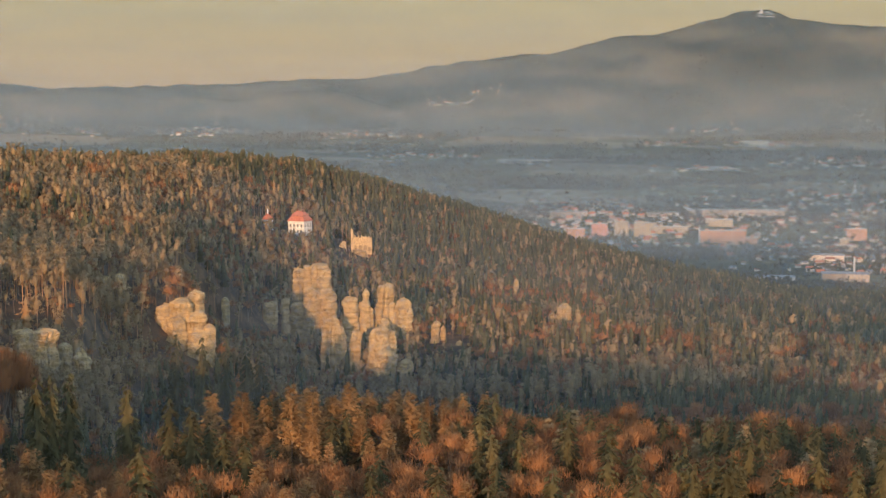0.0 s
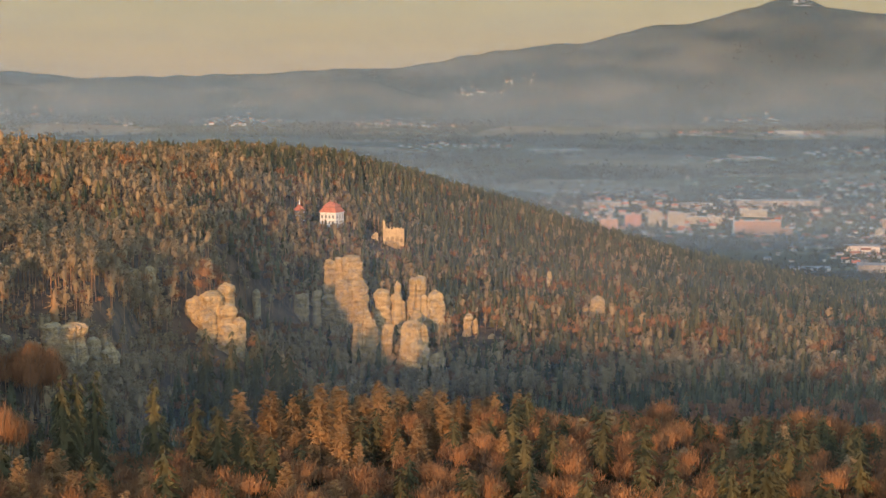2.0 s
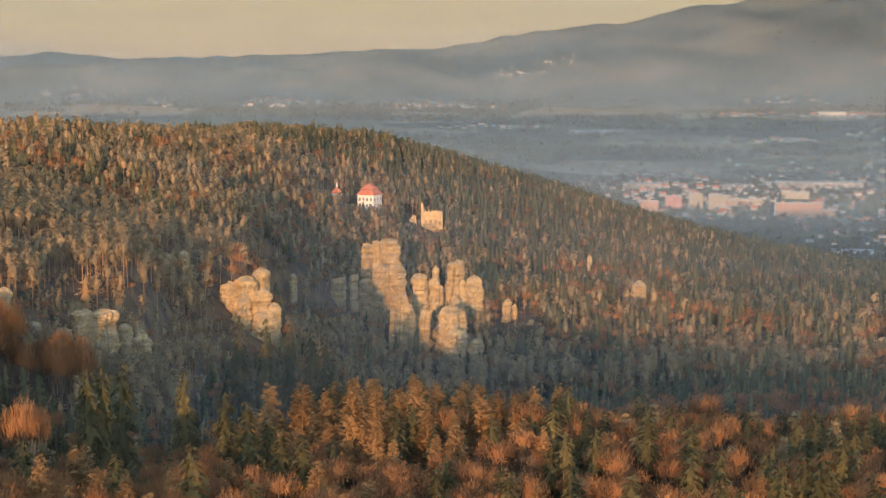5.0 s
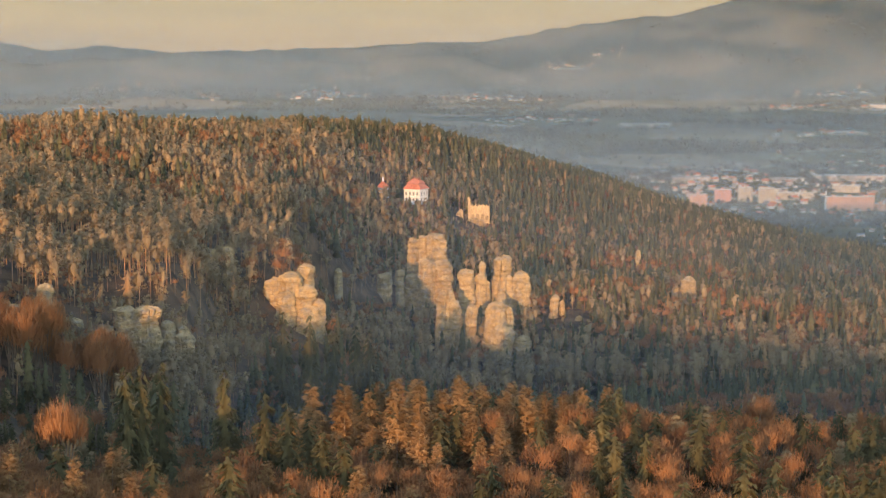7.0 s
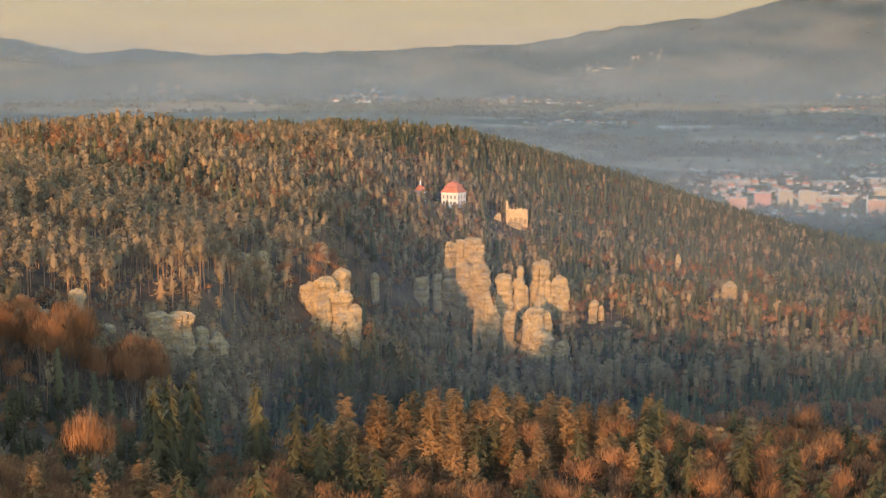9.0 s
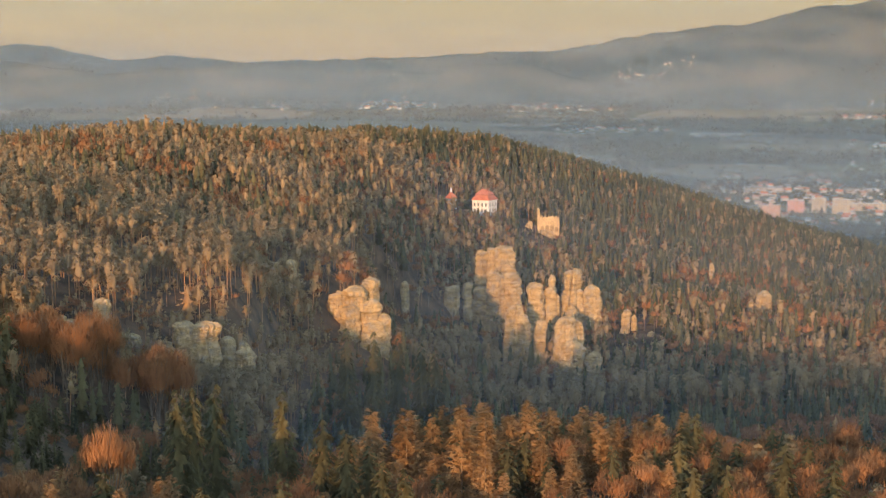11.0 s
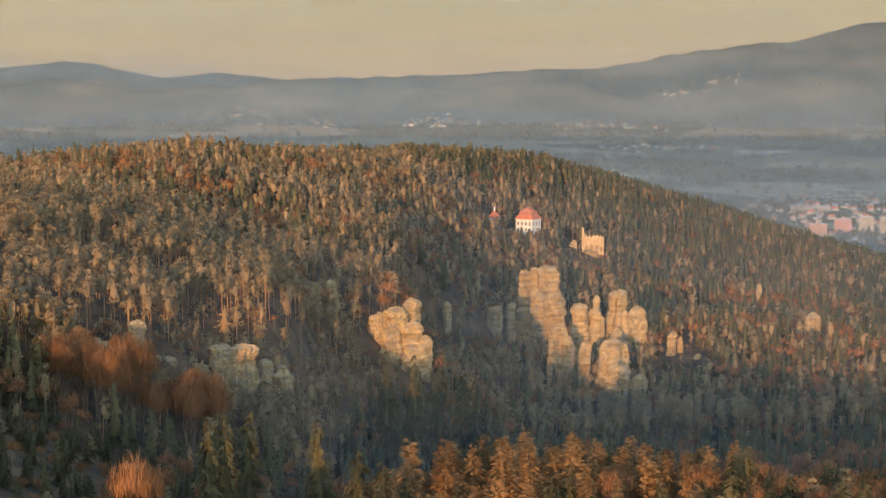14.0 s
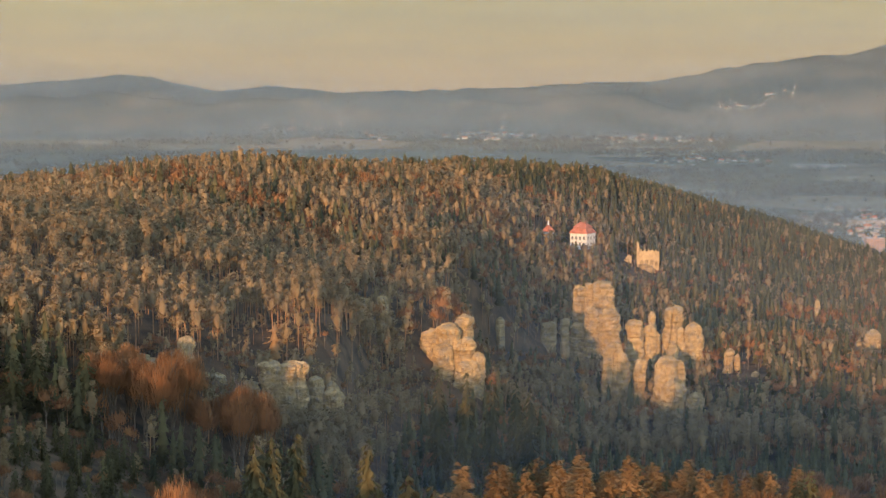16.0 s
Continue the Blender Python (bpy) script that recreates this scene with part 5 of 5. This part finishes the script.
hall(776, 3003, 172, 22, 8.5, -6, M_RENDER, "long pale factory hall with a grey roof")
hall(475, 2993, 64, 18, 8, -4, M_RENDER, "long pale store hall")
hall(708, 2173, 60, 24, 10, -14, M_RENDER, "low factory hall with a sheet roof")
hall(612, 2163, 50, 22, 7, -8, M_RENDER, "low sheet-roofed workshop hall")
hall(496, 3763, 112, 18, 7, -5, M_RENDER, "long sunlit warehouse among fields")
hall(1083, 4023, 64, 20, 12, -8, M_RENDER, "pale sunlit hall on the rise")
hall(905, 3650, 50, 14, 6, -4, M_RENDER, "pale low hall by the road")
hall(640, 2990, 60, 14, 6, 8, M_RENDER, "pale workshop hall at the town edge")
hall(760, 2420, 50, 16, 8, -20, M_RENDER, "shaded school building with a pale front")


def chimney(x, y, h):
    z = ground_z(x, y)
    c = thing("factory_chimney", x, y, z, 0, "slender concrete boiler-house chimney", "chimney")
    bm = bmesh.new()
    bmesh.ops.create_cone(bm, cap_ends=True, segments=14, radius1=1.7, radius2=1.1, depth=h + 4, matrix=pose(0, 0, h / 2 - 2))
    part("shaft", bm, M_STONE, c)
    bm = bmesh.new()
    bmesh.ops.create_cone(bm, cap_ends=True, segments=14, radius1=1.35, radius2=1.35, depth=0.9, matrix=pose(0, 0, h + 0.2))
    part("rim", bm, M_TILE_DARK, c, "dark rim")


chimney(636, 2684, 32)
chimney(742, 2240, 24)


def water_tower(x, y):
    z = ground_z(x, y)
    c = thing("water_tower", x, y, z, 0, "pale water tower with a round tank and pointed cap", "water tower")
    for nm, r1, r2, z0, z1, m in (("shaft", 3.0, 2.4, -3, 19, M_RENDER), ("tank", 3.9, 4.1, 19, 25, M_RENDER), ("cap", 4.3, 0.3, 25, 29, M_TILE_DARK)):
        bm = bmesh.new()
        bmesh.ops.create_cone(bm, cap_ends=True, segments=18, radius1=r1, radius2=r2, depth=z1 - z0, matrix=pose(0, 0, (z0 + z1) / 2))
        part(nm, bm, m, c)


water_tower(1080, 3270)


def mast(x, y, h):
    z = ground_z(x, y)
    c = thing("lattice_mast", x, y, z, 0, "thin pale lattice mast standing in fields", "mast")
    bm = bmesh.new()
    bmesh.ops.create_cone(bm, cap_ends=True, segments=4, radius1=0.45, radius2=0.2, depth=h + 2, matrix=pose(0, 0, h / 2 - 1))
    part("pole", bm, M_STONE, c)
    for k in (0.6, 0.8):
        part("crossarm", box(bmesh.new(), -2.6, 2.6, -0.3, 0.3, h * k, h * k + 0.4), M_STONE, c)


mast(720, 4180, 26)
mast(-120, 4150, 22)
mast(1130, 3700, 26)

# small houses: four kinds built once and copied
rng_h = random.Random(21)


def cottage(w, d, e, r, roof_material):
    h = thing("house", 0, 0, 0, 0, "small pale rendered house with a gabled tile roof", "house", "houses of the town and villages")
    part("wall", box(bmesh.new(), -w / 2, w / 2, -d / 2, d / 2, -5, e), M_RENDER, h)
    bm = bmesh.new()
    a, c = w / 2 + 0.4, d / 2 + 0.5
    v = [bm.verts.new(p) for p in ((-a, -c, e + 0.004), (a, -c, e + 0.004), (a, c, e + 0.004), (-a, c, e + 0.004), (-a, 0, e + r), (a, 0, e + r))]
    for q in ((0, 1, 5, 4), (2, 3, 4, 5), (1, 2, 5), (3, 0, 4), (3, 2, 1, 0)):
        bm.faces.new([v[i] for i in q])
    part("roof", bm, roof_material, h, "tiled gable roof")
    bm = bmesh.new()
    for k in range(3):
        cx = -w / 2 + (k + 0.5) * w / 3
        box(bm, cx - 0.6, cx + 0.6, -d / 2 - 0.05, -d / 2 + 0.2, 1.2, 2.8)
    part("window_row", bm, M_GLASS, h)
    return h


M_GREYROOF = mottled("grey_slate_roof", (0.10, 0.10, 0.105), (0.22, 0.22, 0.23), scale=0.2, bump=0.1, random_by="object")
PATTERNS = [cottage(11, 9, 5.0, 4.0, M_TILE_DARK), cottage(14, 9, 5.5, 4.2, M_TILE), cottage(10, 8, 4.0, 4.0, M_GREYROOF), cottage(16, 10, 6.0, 3.6, M_TILE_DARK)]
TOWNS = [   # middle, half width, half depth, houses, scale
    (700, 2900, 420, 240, 96, 0.8), (820, 2350, 230, 170, 46, 0.8), (1000, 3200, 300, 160, 34, 0.8), (520, 3080, 180, 110, 26, 0.8), (800, 2600, 260, 110, 34, 0.8),
    (-235, 4270, 90, 50, 26, 0.75), (120, 4200, 130, 45, 26, 0.75), (390, 4440, 190, 30, 13, 0.5), (870, 4070, 70, 50, 16, 0.8),
    (1130, 4040, 140, 40, 24, 0.8), (900, 3650, 90, 30, 14, 0.9), (1220, 3750, 150, 60, 24, 0.9), (1060, 4300, 120, 25, 9, 0.65), (-520, 4250, 160, 50, 7, 0.7), (290, 3850, 110, 40, 12, 0.8), (-760, 4330, 200, 40, 7, 0.7)]
PLACED = []
first = set()
for mx, my, hw, hd, count, s in TOWNS:
    for k in range(count):
        x, y = mx + rng_h.gauss(0, 0.5) * hw, my + rng_h.gauss(0, 0.5) * hd
        if any(abs(x - a) < 15 * s and abs(y - b) < 15 * s for a, b in PLACED):
            continue
        if y < 2760 and x < 0.16 * y:
            continue
        PLACED.append((x, y))
        i = rng_h.randrange(4)
        m = pose(x, y, ground_z(x, y), 0, 0, rng_h.choice((-12, 4, 20, 75, 95))) @ Matrix.Diagonal((s, s, s, 1))
        if i not in first:
            first.add(i)
            PATTERNS[i].matrix_basis = m
        else:
            copy_thing(PATTERNS[i], m @ Matrix.Diagonal((1 / PATTERNS[i].scale[0], 1 / PATTERNS[i].scale[1], 1 / PATTERNS[i].scale[2], 1)))


def far_roofs():
    """The rest of the small houses, too small to tell apart, in one piece."""
    rng = np.random.default_rng(77)
    V, F, MI, o = [], [], [], 0
    unit = np.array([(-1, -1, -1), (1, -1, -1), (1, 1, -1), (-1, 1, -1), (-1, -1, 1), (1, -1, 1), (1, 1, 1), (-1, 1, 1), (-1.08, 0, 1.9), (1.08, 0, 1.9)], float)
    tri = np.array([(0, 1, 5), (0, 5, 4), (1, 2, 6), (1, 6, 5), (2, 3, 7), (2, 7, 6), (3, 0, 4), (3, 4, 7), (5, 6, 9), (7, 4, 8), (4, 5, 9), (4, 9, 8), (6, 7, 8), (6, 8, 9)])
    mats = np.array([0] * 10 + [1] * 4)
    for mx, my, hw, hd, c, s in TOWNS:
        for k in range(int(c * 1.6)):
            x, y = mx + rng.normal(0, 0.55) * hw, my + rng.normal(0, 0.55) * hd
            if (y < 2760 and x < 0.16 * y) or any(abs(x - a) < 13 * s and abs(y - b) < 13 * s for a, b in PLACED):
                continue
            PLACED.append((x, y))
            a = math.radians(rng.choice((-12, 4, 20, 75, 95)))
            w, d, h = rng.uniform(3.8, 7.0) * s, rng.uniform(3.4, 4.6) * s, rng.uniform(2.0, 2.8) * s
            v = unit * [w, d, h]
            v = np.column_stack([v[:, 0] * math.cos(a) - v[:, 1] * math.sin(a) + x, v[:, 0] * math.sin(a) + v[:, 1] * math.cos(a) + y, v[:, 2] + h + ground_z(x, y) - 1])
            V.append(v)
            F.append(tri + o)
            MI.append(mats + 2 * (rng.random() < 0.45) * (mats == 1))
            o += 10
    me = mesh_from("far_houses", np.concatenate(V), np.concatenate(F), [M_RENDER, M_TILE_DARK, M_RENDER, M_GREYROOF], np.concatenate(MI))
    tagged(new("far_houses", me), "close-set small houses of the town and villages", "houses", kind="stuff")


far_roofs()


# woods and hedges of the plain and the far slopes
def far_woods():
    rng = np.random.default_rng(31)
    n = 60000
    y = rng.uniform(1950, 4520, n)
    x = rng.uniform(-0.42, 0.42, n) * y
    streak_noise = ripple(x * 0.45, y * 1.8, 420, 0.7) + 0.6 * ripple(x * 0.5, y * 1.6, 130, 2.2)
    town = np.zeros(n)
    for mx, my, hw, hd, c, s in TOWNS:
        town = np.maximum(town, np.exp(-((x - mx) / hw) ** 2 - ((y - my) / hd) ** 2))
    keep = (streak_noise > 0.13 + 0.40 * town) | ((rng.random(n) < 0.02 + 0.16 * town) & (y < 4300))
    keep &= ~((y > 4330) & (rng.random(n) < 0.35))
    x, y, town = x[keep], y[keep], town[keep]
    s = rng.uniform(0.6, 1.2, len(x)) * np.where(y > 4300, 0.6, 0.9)
    z = height(x, y)
    k = 9
    t = rng.normal(size=(len(x), k, 1, 3)) * np.array([3.6, 3.6, 2.2]) + np.array([0, 0, 4.6])
    t = t + rng.normal(size=(len(x), k, 3, 3)) * np.array([2.6, 2.6, 3.0])
    v = t * s[:, None, None, None] + np.stack([x, y, z], -1)[:, None, None, :]
    v = v.reshape(-1, 3)
    me = mesh_from("far_woods", v, np.arange(len(v)).reshape(-1, 3), [M_FARWOOD])
    tagged(new("far_woods", me), "dark woods and hedges scattered over the misty plain", "trees", kind="stuff")


far_woods()


# ---- the summit ----
def summit():
    x, y = 1238.0, 4556.0
    z = ground_z(x, y)
    t = thing("summit_tower", x, y, z, 0, "pale tapering mountain-top tower with a slim spire", "tower")
    bm = bmesh.new()
    prof = [(5.5, -6), (4.6, 1), (3.4, 3), (2.3, 5), (1.5, 7.5), (1.0, 10), (0.8, 12)]
    rings = [[bm.verts.new((r * math.cos(a), r * math.sin(a), h)) for a in [2 * math.pi * k / 20 for k in range(20)]] for r, h in prof]
    for a, b in zip(rings, rings[1:]):
        for k in range(20):
            bm.faces.new((a[k], a[(k + 1) % 20], b[(k + 1) % 20], b[k]))
    bm.faces.new(rings[-1])
    part("shell", bm, M_STONE, t, "pale flared tower shell")
    bm = bmesh.new()
    bmesh.ops.create_cone(bm, cap_ends=True, segments=8, radius1=0.6, radius2=0.2, depth=5, matrix=pose(0, 0, 14.4))
    part("spire", bm, M_PLASTER, t)
    rng = random.Random(3)
    for k in range(22):
        rx, ry = x + rng.uniform(-24, 36), y - rng.uniform(1, 16)
        bm = bmesh.new()
        bmesh.ops.create_icosphere(bm, subdivisions=2, radius=1.0)
        w, h = rng.uniform(2, 6), rng.uniform(0.6, 1.3)
        for v in bm.verts:
            q = 1 + 0.5 * noise.noise(v.co * 1.6 + Vector((k * 3.0, 0, 0)))
            v.co = Vector((v.co.x * w, v.co.y * w * 0.6, v.co.z * h)) * q
        o = part("snowy_boulder", bm, M_SNOW)
        o.matrix_basis = pose(rx, ry, ground_z(rx, ry) + 0.3)
        tagged(o, "snow-dusted boulder field near the mountain top", "boulder", "boulders at the summit")


summit()


# ---- steam over the chimneys ----
def plume(x, y, z, length, r, lean):
    bm = bmesh.new()
    rings = []
    for i in range(14):
        t = i / 13
        rr = r * (0.25 + 0.9 * t) * (1 + 0.25 * math.sin(i * 2.1)) * max(1 - t ** 5, 0.05)
        rings.append([bm.verts.new((lean * t * t + rr * math.cos(a), 0.7 * rr * math.sin(a), length * t + 0.3 * rr * math.sin(a * 2 + i))) for a in [2 * math.pi * k / 12 for k in range(12)]])
    for a, b in zip(rings, rings[1:]):
        for k in range(12):
            bm.faces.new((a[k], a[(k + 1) % 12], b[(k + 1) % 12], b[k]))
    o = part("steam_plume", bm, mist_material("steam", 0.22, 0.08, (1, 1, 1), 200, 400))
    o.matrix_basis = pose(x, y, z)
    tagged(o, "pale plume of steam rising from a chimney", "steam", kind="stuff")


plume(636, 2684, 32, 26, 4.5, -6)
plume(622, 2160, 8, 22, 6.0, 16)
